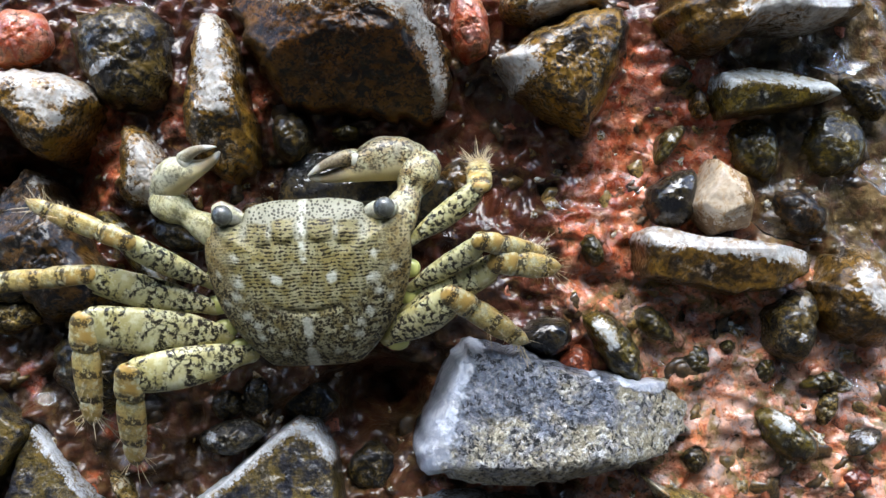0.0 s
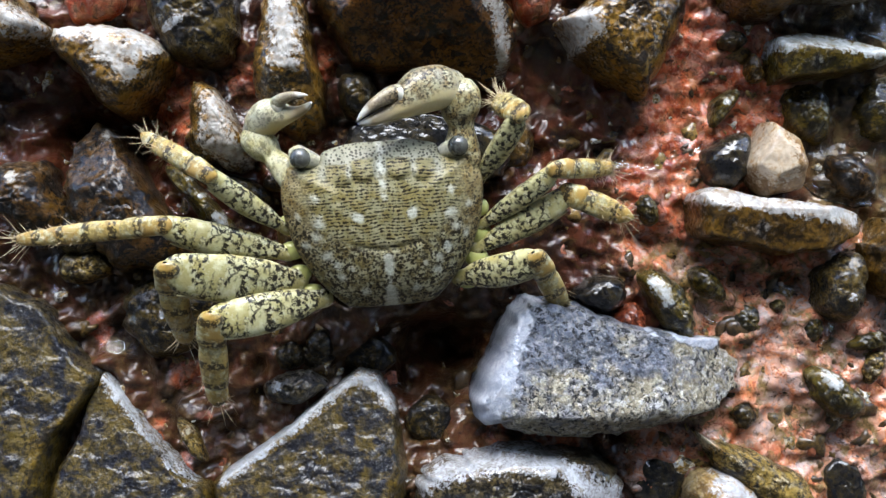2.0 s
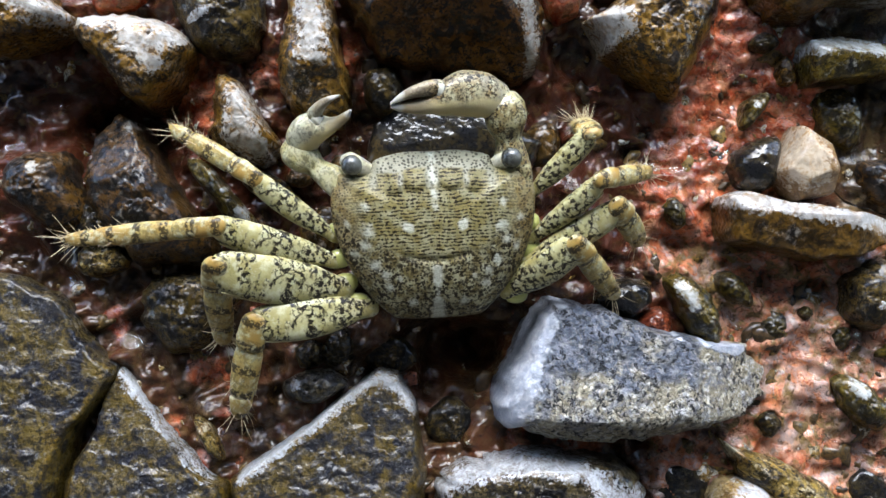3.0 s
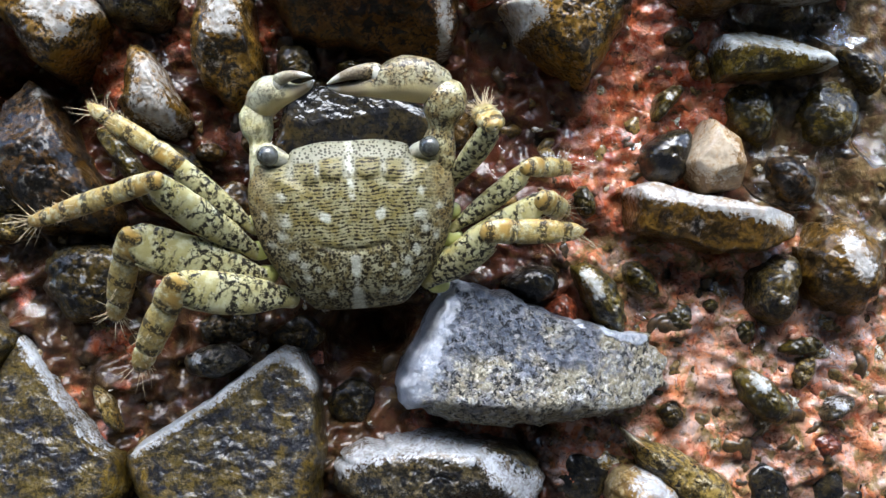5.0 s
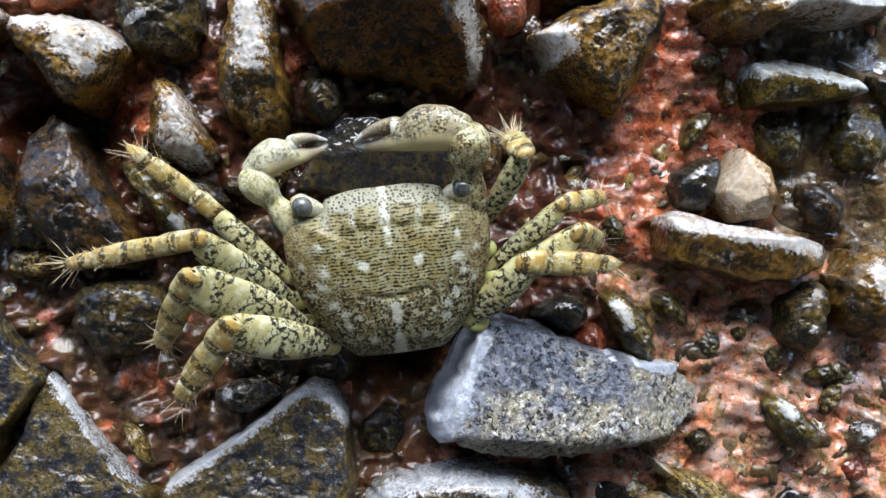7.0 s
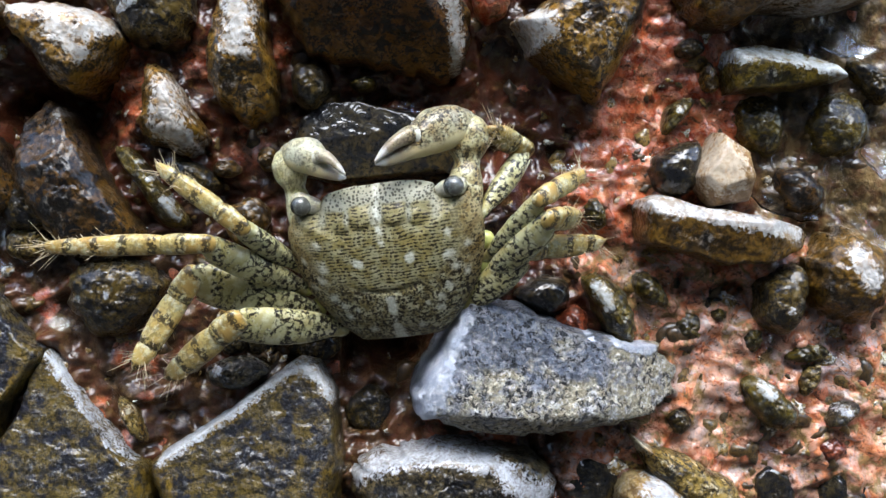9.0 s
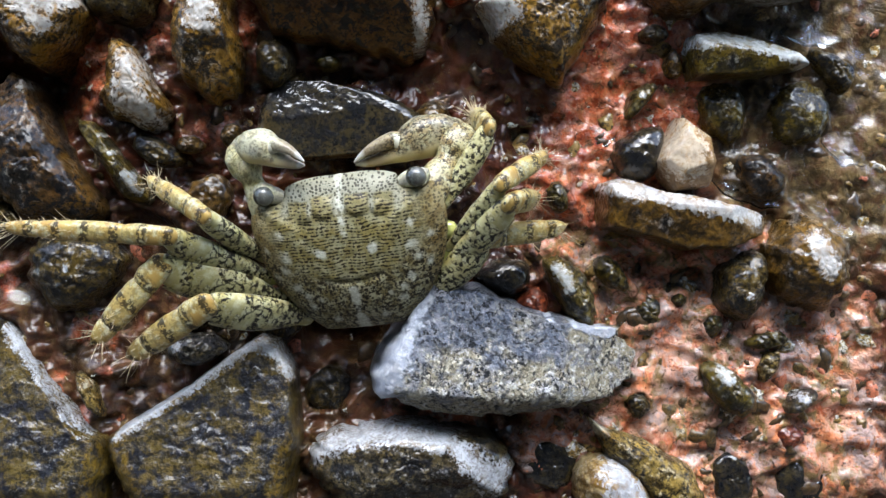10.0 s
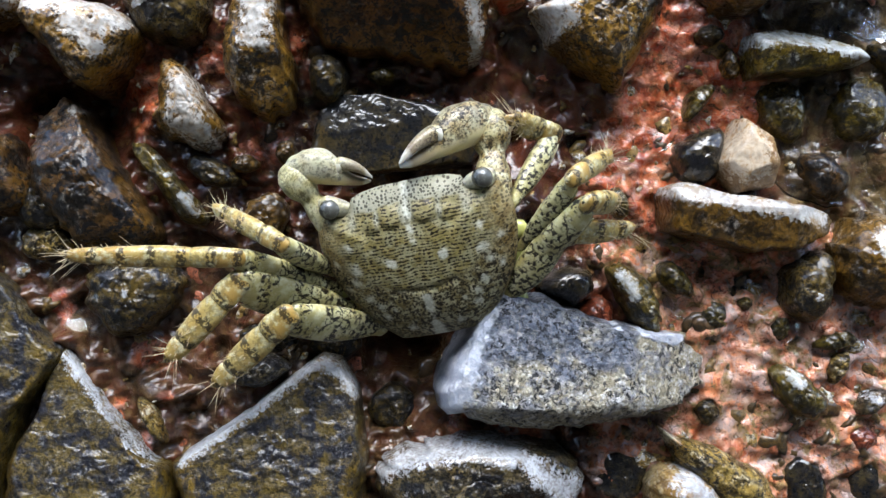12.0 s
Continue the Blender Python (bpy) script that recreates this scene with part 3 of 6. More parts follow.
def rock_face(wall):
    """The cement of the rock face: fine relief in the middle, coarser outwards, drawn up round each stone, with a thick body behind."""
    def spread(low, high, fine_low, fine_high, fine_step):
        inner = np.arange(fine_low, fine_high + 0.01, fine_step)
        return np.r_[np.linspace(low, fine_low - 4, 26), inner, np.linspace(fine_high + 4, high, 26)]
    xs, ys = spread(-700, 700, -84, 96, 0.42), spread(-350, 800, -54, 62, 0.42)
    nx, ny = len(xs), len(ys)
    verts, red, pink, olive = [], [], [], []
    for y in ys:
        for x in xs:
            verts.append((x, y, mortar_height(x, y)))
            red.append(redness(x, y))
            pink.append(step(4, 30, x) * step(4, -10, y))
            seep = step(55, 63, x + 3 * fractal(x * 0.1, y * 0.1, 4.4)) * step(-12, -4, y)
            olive.append(max(seep, 0.35 * step(24, 14, x) * step(2, -9, y)))
    lift = np.zeros((ny, nx))
    for cx, cy, outline in STONES:
        ring = outline + (cx, cy)
        (x0, y0), (x1, y1) = ring.min(0) - 4, ring.max(0) + 4
        cols, rows = np.nonzero((xs > x0) & (xs < x1))[0], np.nonzero((ys > y0) & (ys < y1))[0]
        if not len(cols) or not len(rows):
            continue
        spots = np.stack(np.meshgrid(xs[cols], ys[rows]), -1)
        away = np.sqrt(((spots[:, :, None] - ring[::3]) ** 2).sum(-1)).min(-1)
        ripple = 0.65 + 0.35 * np.sin(spots[..., 0] * 0.7 + 2 * np.sin(spots[..., 1] * 0.5))
        block = lift[rows[0]:rows[-1] + 1, cols[0]:cols[-1] + 1]
        np.maximum(block, 1.7 * ripple * np.exp(-away / 1.1), out=block)
    FINISHED.update(xs=xs, ys=ys, z=np.array([v[2] for v in verts]).reshape(ny, nx) + lift)
    for k, up in enumerate(lift.ravel()):
        if up > 0.01:
            verts[k] = (verts[k][0], verts[k][1], verts[k][2] + up)
    faces = [(j * nx + i, j * nx + i + 1, (j + 1) * nx + i + 1, (j + 1) * nx + i) for j in range(ny - 1) for i in range(nx - 1)]
    edge = [i for i in range(nx)] + [j * nx + nx - 1 for j in range(1, ny)]
    edge += [(ny - 1) * nx + i for i in range(nx - 2, -1, -1)] + [j * nx for j in range(ny - 2, 0, -1)]
    first = len(verts)
    for k in edge:
        verts.append((verts[k][0], verts[k][1], -250.0))
        red.append(0.0)
        pink.append(0.0)
        olive.append(0.0)
    m = len(edge)
    faces += [(edge[k], first + k, first + (k + 1) % m, edge[(k + 1) % m]) for k in range(m)]
    faces.append(tuple(first + k for k in range(m))[::-1])
    fill_mesh(wall.data, verts, faces, MORTAR, {"red": red, "pink": pink, "olive": olive})


WALL = tagged(new("rock_wall", bpy.data.meshes.new("rock_wall")), "wet conglomerate rock face of red cement and embedded stones", kind="structure")
WALL.matrix_basis = pose(0, 0, 0, 90, 0, 0)
STONES = []


def stone(name, label, at, corners, height, material, peak=(0.0, 0.0), bare=(), facets=(), shape=(3.5, 0.7), rounds=1, rough=1.0, ripple=0.0):
    """One stone set in the cement. corners: its outline round `at`; shape: how flat its top is; facets: broken
    planes (x, y, the way they face in degrees, slope); bare: places (x, y, radius) where the rock is worn clean."""
    size = max(max(abs(a), abs(b)) for a, b in corners)
    n, rings = (120, 44) if size > 13 else (80, 30) if size > 6 else (44, 16)
    outline = evenly(rounded(corners, rounds), n)
    seed = 13.7 * len(STONES)
    STONES.append((at[0], at[1], outline))
    cx, cy = peak
    chips = random.Random(int(seed * 10) + 5)
    facets = list(facets)
    for _ in range(9 if rough > 0.5 else 0):
        a, far = chips.uniform(0, 2 * math.pi), chips.uniform(0.25, 0.75) * size
        facets.append((cx + far * math.cos(a), cy + far * math.sin(a), math.degrees(a), chips.uniform(0.25, 0.9) * min(1.0, height / size * 1.6)))
    verts, worn, damp = [], [], []
    levels = [0.0] + [(k / rings) ** 1.2 for k in range(1, rings + 1)]
    for li, r in enumerate(levels):
        for k in range(n if li else 1):
            ex, ey = outline[k]
            wob = 1 + r * r * rough * (0.11 * fractal(ex * 0.35 + seed, ey * 0.35, 2.0) + 0.05 * fractal(ex * 1.1 + seed, ey * 1.1, 4.0))
            x, y = cx + (ex * wob - cx) * r, cy + (ey * wob - cy) * r
            z = height * max(0.0, 1 - r ** shape[0]) ** shape[1]
            for fx, fy, way, slope in facets:
                a = radians(way)
                d = (x - fx) * math.cos(a) + (y - fy) * math.sin(a)
                plane = height - slope * d
                z = min(z, max(plane, 0.2 * z))
            w = 0.0
            for i, (bx, by, br) in enumerate(bare):
                px, py, pr = bare[i - 1] if i else bare[0]
                if math.hypot(px - bx, py - by) > 3.2 * (pr + br):
                    px, py, pr = bx, by, br
                dx, dy = px - bx, py - by
                f = min(1.0, max(0.0, ((x - bx) * dx + (y - by) * dy) / (dx * dx + dy * dy))) if dx or dy else 0.0
                rr = br + f * (pr - br)
                w = max(w, 1.25 * math.exp(-((x - bx - f * dx) ** 2 + (y - by - f * dy) ** 2) / (rr * rr)))
            lumps = 0.05 * size * fractal(x * 0.22 + seed, y * 0.22, z * 0.2, 2) + 0.42 * fractal(x * 0.8 + seed, y * 0.8, z * 0.8)
            lumps += 0.10 * fractal(x * 2.6 + seed, y * 2.6, z * 2.6, 2) - 0.6 * max(0.0, 0.25 - abs(noise.noise(Vector((x * 0.5 + seed, y * 0.5, z * 0.5)))) * 1.6)
            z = z + rough * lumps * (0.35 + 0.65 * (1 - r)) * (1 - 0.6 * min(1.0, w))
            if ripple:
                z += ripple * (1 - r ** 4) * (fractal(x * 0.35 + 0.25 * y + seed, y * 0.65 - 0.15 * x, 1.0, 4) + 0.5 - 1.2 * abs(noise.noise(Vector((x * 0.3 + 0.2 * y, y * 0.5 - 0.15 * x, seed)))))
            verts.append((x, y, z))
            worn.append(w)
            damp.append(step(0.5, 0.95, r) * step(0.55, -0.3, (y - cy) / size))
    for k in range(n):
        ex, ey = outline[k]
        verts.append((ex * 1.02, ey * 1.02, -8.0))
        worn.append(0.0)
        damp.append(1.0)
    faces = ring_faces(len(levels), n)
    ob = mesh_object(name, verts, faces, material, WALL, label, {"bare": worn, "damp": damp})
    ob.matrix_basis = wall_pose(*at)
    return ob


def water_material():
    s = Shader("clear_water")
    s.bsdf.inputs["Transmission Weight"].default_value = 1.0
    return s.done((0.95, 0.97, 0.98), 0.02, 0.0, ior=1.33)


WATER = water_material()


def water_level(x, y):
    seep = 0.3 * step(54, 66, x) * step(-10, 2, y) + 0.7 * step(34, 44, x) * step(-4, -10, y)
    return mortar_low(x, y) - 0.35 + seep + 0.9 * noise.noise(Vector((x * 0.07, y * 0.07, 8.0)))


def water_bead(line, wide):
    """A rim of water held along a crevice, thin at its ends and hanging thicker along its lower side."""
    pts = [Vector((x, y, 0)) for x, y in line]
    path = []
    for a, b in zip(pts, pts[1:]):
        path += [a.lerp(b, k / 10) for k in range(10)]
    path.append(pts[-1])
    for _ in range(6):
        path = [path[0]] + [(p + q * 2 + r) / 4 for p, q, r in zip(path, path[1:], path[2:])] + [path[-1]]
    verts, sides, n = [], 14, len(path)
    lie = [max(cement_height(p.x, p.y), water_level(p.x, p.y)) for p in path]
    for _ in range(12):
        lie = [lie[0]] + [(a + 2 * b + c) / 4 for a, b, c in zip(lie, lie[1:], lie[2:])] + [lie[-1]]
    for i, p in enumerate(path):
        d = (path[min(i + 1, n - 1)] - path[max(i - 1, 0)]).normalized()
        side = Vector((-d.y, d.x, 0))
        w = wide * (0.12 + 0.88 * math.sin(math.pi * (i + 0.3) / (n - 0.4)) ** 0.6) * (1 + 0.5 * noise.noise(p * 0.5))
        z0 = lie[i] + 0.15 + 0.12 * w
        for k in range(sides):
            a = 2 * math.pi * k / sides
            q = p + side * (w * math.cos(a))
            verts.append((q.x, q.y, z0 + 0.25 * w * math.sin(a) - 0.5 * (q.y - p.y) + 0.0036 * p.x * (q.x - p.x)))
    faces = [(r * sides + k, r * sides + (k + 1) % sides, (r + 1) * sides + (k + 1) % sides, (r + 1) * sides + k) for r in range(n - 1) for k in range(sides)]
    faces += [tuple(range(sides))[::-1], tuple((n - 1) * sides + k for k in range(sides))]
    ob = mesh_object("water_film", verts, faces, WATER, WALL, "clear rim of water reflecting the sky")
    ob.visible_shadow = False


def water_sheet():
    """Water lying in the low places of the cement, drawn up a little along its shores."""
    xs, ys = np.arange(-80, 94, 0.6), np.arange(-50, 58, 0.6)
    index, verts, faces = {}, [], []
    level = {}
    for j, y in enumerate(ys):
        for i, x in enumerate(xs):
            top = water_level(x, y)
            level[i, j] = (top, top - cement_height(x, y))

    def corner(i, j):
        if (i, j) not in index:
            top, deep = level[i, j]
            index[i, j] = len(verts)
            verts.append((xs[i], ys[j], top + 0.3 * math.exp(-abs(deep) / 0.3)))
        return index[i, j]

    for j in range(len(ys) - 1):
        for i in range(len(xs) - 1):
            cell = ((i, j), (i + 1, j), (i + 1, j + 1), (i, j + 1))
            if max(level[c][1] for c in cell) > -0.35:
                faces.append(tuple(corner(*c) for c in cell))
    ob = mesh_object("water", verts, faces, WATER, WALL, "thin clear water lying in the hollows of the cement")
    ob.visible_shadow = False


def gravel():
    """Grit and tiny pebbles pressed into the cement."""
    rng = random.Random(11)
    verts, faces = [], []
    for piece in range(1000):
        x, y = rng.uniform(-82, 94), rng.uniform(-52, 60)
        if piece < 75:
            x, y = rng.uniform(38, 86), rng.uniform(-46, -7)
        elif rng.random() < 0.25:
            x = rng.uniform(20, 94)
        r = rng.choice((0.4, 0.5, 0.6, 0.8, 1.0)) if piece > 280 else rng.uniform(1.0, 2.4)
        stretch, turn, tall = rng.uniform(0.4, 0.9), rng.uniform(0, 6.28), rng.uniform(0.25, 0.55)
        z0, first, n = cement_height(x, y) - 0.25 * r, len(verts), 13
        verts.append((x, y, z0 + r * tall))
        for ring, (k, h) in enumerate(((0.5, 0.86), (0.85, 0.5), (1.0, 0.0), (0.9, -0.8))):
            for i in range(n):
                a = 6.283 * i / n
                k2 = k * (1 + 0.9 * noise.noise(Vector((x * 3 + 1.3 * math.cos(a), y * 3 + 1.3 * math.sin(a), ring * 0.25))))
                u, v = r * k2 * math.cos(a), r * stretch * k2 * math.sin(a)
                verts.append((x + u * math.cos(turn) - v * math.sin(turn), y + u * math.sin(turn) + v * math.cos(turn), z0 + r * tall * h))
        faces += [tuple(first + i for i in f) for f in ring_faces(4, n)]
    ob = mesh_object("gravel", verts, faces, GRAVEL, WALL, "wet brown grit and tiny pebbles in the cement")
    ob["kind"] = "stuff"


# ---- crab: x to its right, y ahead, z up from its back; millimetres ----
def loft(name, stations, material, parent, label="", sides=18, flat=1.0, wobble=0.04):
    """A limb piece: stations (x, y, z, half width, half thickness) along it, closed at both ends."""
    st = np.array(stations, dtype=float)
    u = np.linspace(0, len(st) - 1, 7 * (len(st) - 1) + 1)
    fine = []
    for a in u:
        i = min(int(a), len(st) - 2)
        p0, p1, p2, p3 = st[max(i - 1, 0)], st[i], st[i + 1], st[min(i + 2, len(st) - 1)]
        f = a - i
        fine.append(0.5 * (2 * p1 + (p2 - p0) * f + (2 * p0 - 5 * p1 + 4 * p2 - p3) * f * f + (3 * p1 - p0 - 3 * p2 + p3) * f ** 3))
    verts = []
    seed = 3.1 * len(name) + st[-1][0]
    for x, y, z, w, h in fine:
        for k in range(sides):
            a = 2 * math.pi * k / sides
            s = 1 + wobble * fractal(x * 0.5 + seed, math.cos(a) * 1.5, math.sin(a) * 1.5, 2)
            ca, sa = math.cos(a), math.sin(a)
            ca, sa = math.copysign(abs(ca) ** 0.8, ca), math.copysign(abs(sa) ** 0.8, sa)
            verts.append((x, y + max(w, 0.05) * s * ca, z + max(h, 0.05) * s * sa * flat))
    rings = len(fine)
    faces = [(r * sides + k, (r + 1) * sides + k, (r + 1) * sides + (k + 1) % sides, r * sides + (k + 1) % sides) for r in range(rings - 1) for k in range(sides)]
    faces = [f[::-1] for f in faces]
    faces += [tuple(range(sides)), tuple((rings - 1) * sides + k for k in range(sides))[::-1]]
    return mesh_object(name, verts, faces, material, parent, label)


def bristles(parent, rng, spots, label="fine tan bristles"):
    """Hairs (x, y, z, dx, dy, dz, length) as thin bent cones in one mesh."""
    verts, faces = [], []
    for x, y, z, dx, dy, dz, length in spots:
        d = Vector((dx, dy, dz)).normalized()
        side = d.orthogonal().normalized()
        other = d.cross(side)
        bend = (side * rng.uniform(-1, 1) + other * rng.uniform(-1, 1)) * 0.18 * length
        first = len(verts)
        for f, w in ((0.0, 0.06), (0.45, 0.045), (0.8, 0.028)):
            p = Vector((x, y, z)) + d * (length * f) + bend * (f * f)
            verts += [tuple(p + (side * math.cos(a) + other * math.sin(a)) * w) for a in (0.0, 2.09, 4.19)]
        verts.append(tuple(Vector((x, y, z)) + d * length + bend))
        for r in range(2):
            faces += [(first + 3 * r + k, first + 3 * r + (k + 1) % 3, first + 3 * r + 3 + (k + 1) % 3, first + 3 * r + 3 + k) for k in range(3)]
        faces += [(first + 6 + k, first + 6 + (k + 1) % 3, first + 9) for k in range(3)]
    return mesh_object("bristles", verts, faces, HAIR, parent, label)


def carapace(crab):
    half = [(0, 11.3), (4.0, 11.4), (8.0, 10.6), (8.6, 9.6), (10.2, 8.6), (12.2, 8.6), (13.3, 8.8), (13.7, 7.2), (14.3, 6.6), (14.6, 4.2), (14.3, 1.0),
            (13.2, -3.0), (11.4, -6.5), (9.1, -9.5), (7.0, -11.6), (6.0, -12.3), (3.0, -12.5), (0, -12.5)]
    corners = half + [(-x, y) for x, y in half[-2:0:-1]]
    n, rings = 180, 64
    outline = evenly(rounded(corners, 1), n)
    verts, pale, hind, rim, lobe, front = [], [], [], [], [], []
    blots = ((3.8, 1.0, 0.75), (-3.8, 1.0, 0.75), (9.3, 0.6, 1.2), (-9.3, 0.6, 1.2), (8.6, -4.2, 1.1), (-8.6, -4.2, 1.1), (6.8, -7.4, 1.0),
             (-6.8, -7.4, 1.0), (11.4, -2.6, 0.9), (-11.4, -2.6, 0.9), (9.6, 4.0, 0.9), (-9.6, 4.0, 0.9), (3.6, -9.8, 0.9), (-3.6, -9.8, 0.9), (8.9, -10.0, 0.8), (-8.9, -10.0, 0.8), (8.2, -10.8, 0.7), (-8.2, -10.8, 0.7),
             (9.9, -1.4, 1.0), (-9.9, -1.4, 1.0), (7.2, -5.6, 0.9), (-7.2, -5.6, 0.9), (12.2, 1.6, 0.7), (-12.2, 1.6, 0.7), (5.2, -6.2, 0.6), (-5.2, -6.2, 0.6))
    for li in range(rings + 1):
        r = li / rings
        for k in range(n if li else 1):
            x, y = outline[k][0] * r, outline[k][1] * r
            z = 4.6 * max(0.0, 1 - r ** 2.6) ** 0.72
            z -= 0.28 * math.exp(-((y + 3.7 - 0.035 * x * x) / 0.4) ** 2) * step(5.5, 3.5, abs(x))
            z -= 0.30 * math.exp(-(x / 0.5) ** 2) * step(6.0, 10.0, y)
            z += 0.45 * step(1.7, 0.9, math.hypot((abs(x) - 2.4) * 0.9, y - 7.4)) + 0.3 * step(1.5, 0.8, math.hypot(abs(x) - 5.6, (y - 6.6) * 1.2))
            z -= 0.30 * math.exp(-((abs(x) - 6.4) / 0.7) ** 2) * step(-2, 4, y)
            z += 0.10 * fractal(x * 0.6, y * 0.6, 4.0)
            verts.append((x, y, z))
            p = 1.0 * math.exp(-(x / 0.7) ** 2) * step(1.0, 4.0, y) * (0.7 + 0.5 * noise.noise(Vector((x, y, 0))))
            p = max(p, 1.2 * math.exp(-(x / (0.75 if y > -7 else 0.5 + 0.14 * (-7 - y))) ** 2) * step(-4.0, -4.8, y) * (1.0 if y > -7.5 or y < -9 else 0.55))
            for i, (bx, by, br) in enumerate(blots):
                p = max(p, (1.6 if i < 2 else 0.85) * math.exp(-((x - bx) ** 2 + (y - by) ** 2) / (br * br)))
            pale.append(p)
            wob = 0.5 * noise.noise(Vector((x * 0.8, y * 0.8, 6)))
            patch = max(step(2.1, 1.6, max(abs(abs(x) - 2.6) * 1.15, abs(y - 7.4) * 1.25) + wob), step(1.6, 1.1, max(abs(abs(x) - 6.3), abs(y - 7.0)) + wob))
            lobe.append(patch)
            front.append(step(5.6, 7.2, y + wob) * (1 - patch) * step(9.5, 8.0, abs(x)))
            hind.append(step(-2.6, -4.4, y - 0.034 * x * x + 1.2 * noise.noise(Vector((x * 0.5, y * 0.5, 3)))))
            rim.append(max(0.0, 0.85 * step(9.0, 13.0, abs(x) + noise.noise(Vector((x, y, 5))))))
    for k in range(n):
        x, y = outline[k]
        verts.append((x * 0.985, y * 0.985, -0.7))
        pale.append(0.3), hind.append(1.0), rim.append(0.0), lobe.append(0.0), front.append(0.0)
    return mesh_object("carapace", verts, ring_faces(rings + 2, n), SHELL, crab, "olive carapace with dark wavy lines and white marks",
                       {"pale": pale, "hind": hind, "rim": rim, "lobe": lobe, "front": front})


def underside(crab):
    outline = evenly(rounded([(-9, 9.8), (9, 9.8), (13.0, 6.5), (13.6, 1), (11.6, -6.5), (6.5, -11.3), (-6.5, -11.3), (-11.6, -6.5), (-13.6, 1), (-13.0, 6.5)], 2), 60)
    verts = [(0, 0, -5.4)]
    for r, z in ((0.4, -5.3), (0.7, -4.8), (0.9, -3.6), (0.99, -1.6), (1.0, -0.2)):
        verts += [(x * r, y * r, z) for x, y in outline]
    faces = [f[::-1] for f in ring_faces(5, 60)]
    mesh_object("underside", verts, faces, BELLY, crab, "pale segmented underside")
    for side in (-1, 1):
        for y, x in ((2.5, 13.6), (-1.5, 13.8), (-5.0, 13.0), (-8.0, 11.4)):
            ob = loft("leg_joint", [(-1.6, 0, 0, 0.4, 0.4), (-1.0, 0, 0, 1.15, 1.0), (0.3, 0, 0, 1.4, 1.2), (1.4, 0, 0, 1.0, 0.9), (1.8, 0, 0, 0.3, 0.3)], COXA, crab, "translucent yellow leg joint", 12)
            ob.matrix_basis = pose(side * x * MM, (y - 2) * MM, -2.2 * MM, 0, 0, 0 if side > 0 else 180)


def eye(crab, side):
    stalk = loft("eye_stalk", [(0, 0, -0.6, 0.8, 0.8), (0.8, 0, -0.6, 1.15, 1.0), (2.2, -0.2, -0.3, 1.4, 1.15), (3.4, -0.4, -0.3, 1.35, 1.1), (4.5, -0.4, -0.6, 0.5, 0.5)], PALE_TIP, crab, "pale translucent eye stalk", 16)
    stalk.matrix_basis = pose(side * 8.6 * MM, 9.0 * MM, 1.0 * MM, 0, 0, 18 if side > 0 else 162)
    verts = [(0, 0, 1.53)]
    for i in range(1, 12):
        a = math.pi * i / 12
        verts += [(1.5 * math.sin(a) * math.cos(b), 1.5 * math.sin(a) * math.sin(b), 1.5 * math.cos(a)) for b in np.linspace(0, 2 * math.pi, 24, endpoint=False)]
    verts.append((0, 0, -1.53))
    faces = ring_faces(11, 24) + [(len(verts) - 1, 1 + 240 + (k + 1) % 24, 1 + 240 + k) for k in range(24)]
    ball = mesh_object("eye", verts, faces, EYE, crab, "glassy grey eye with a dark band")
    ball.matrix_basis = pose(side * 11.2 * MM, 9.8 * MM, 1.5 * MM)


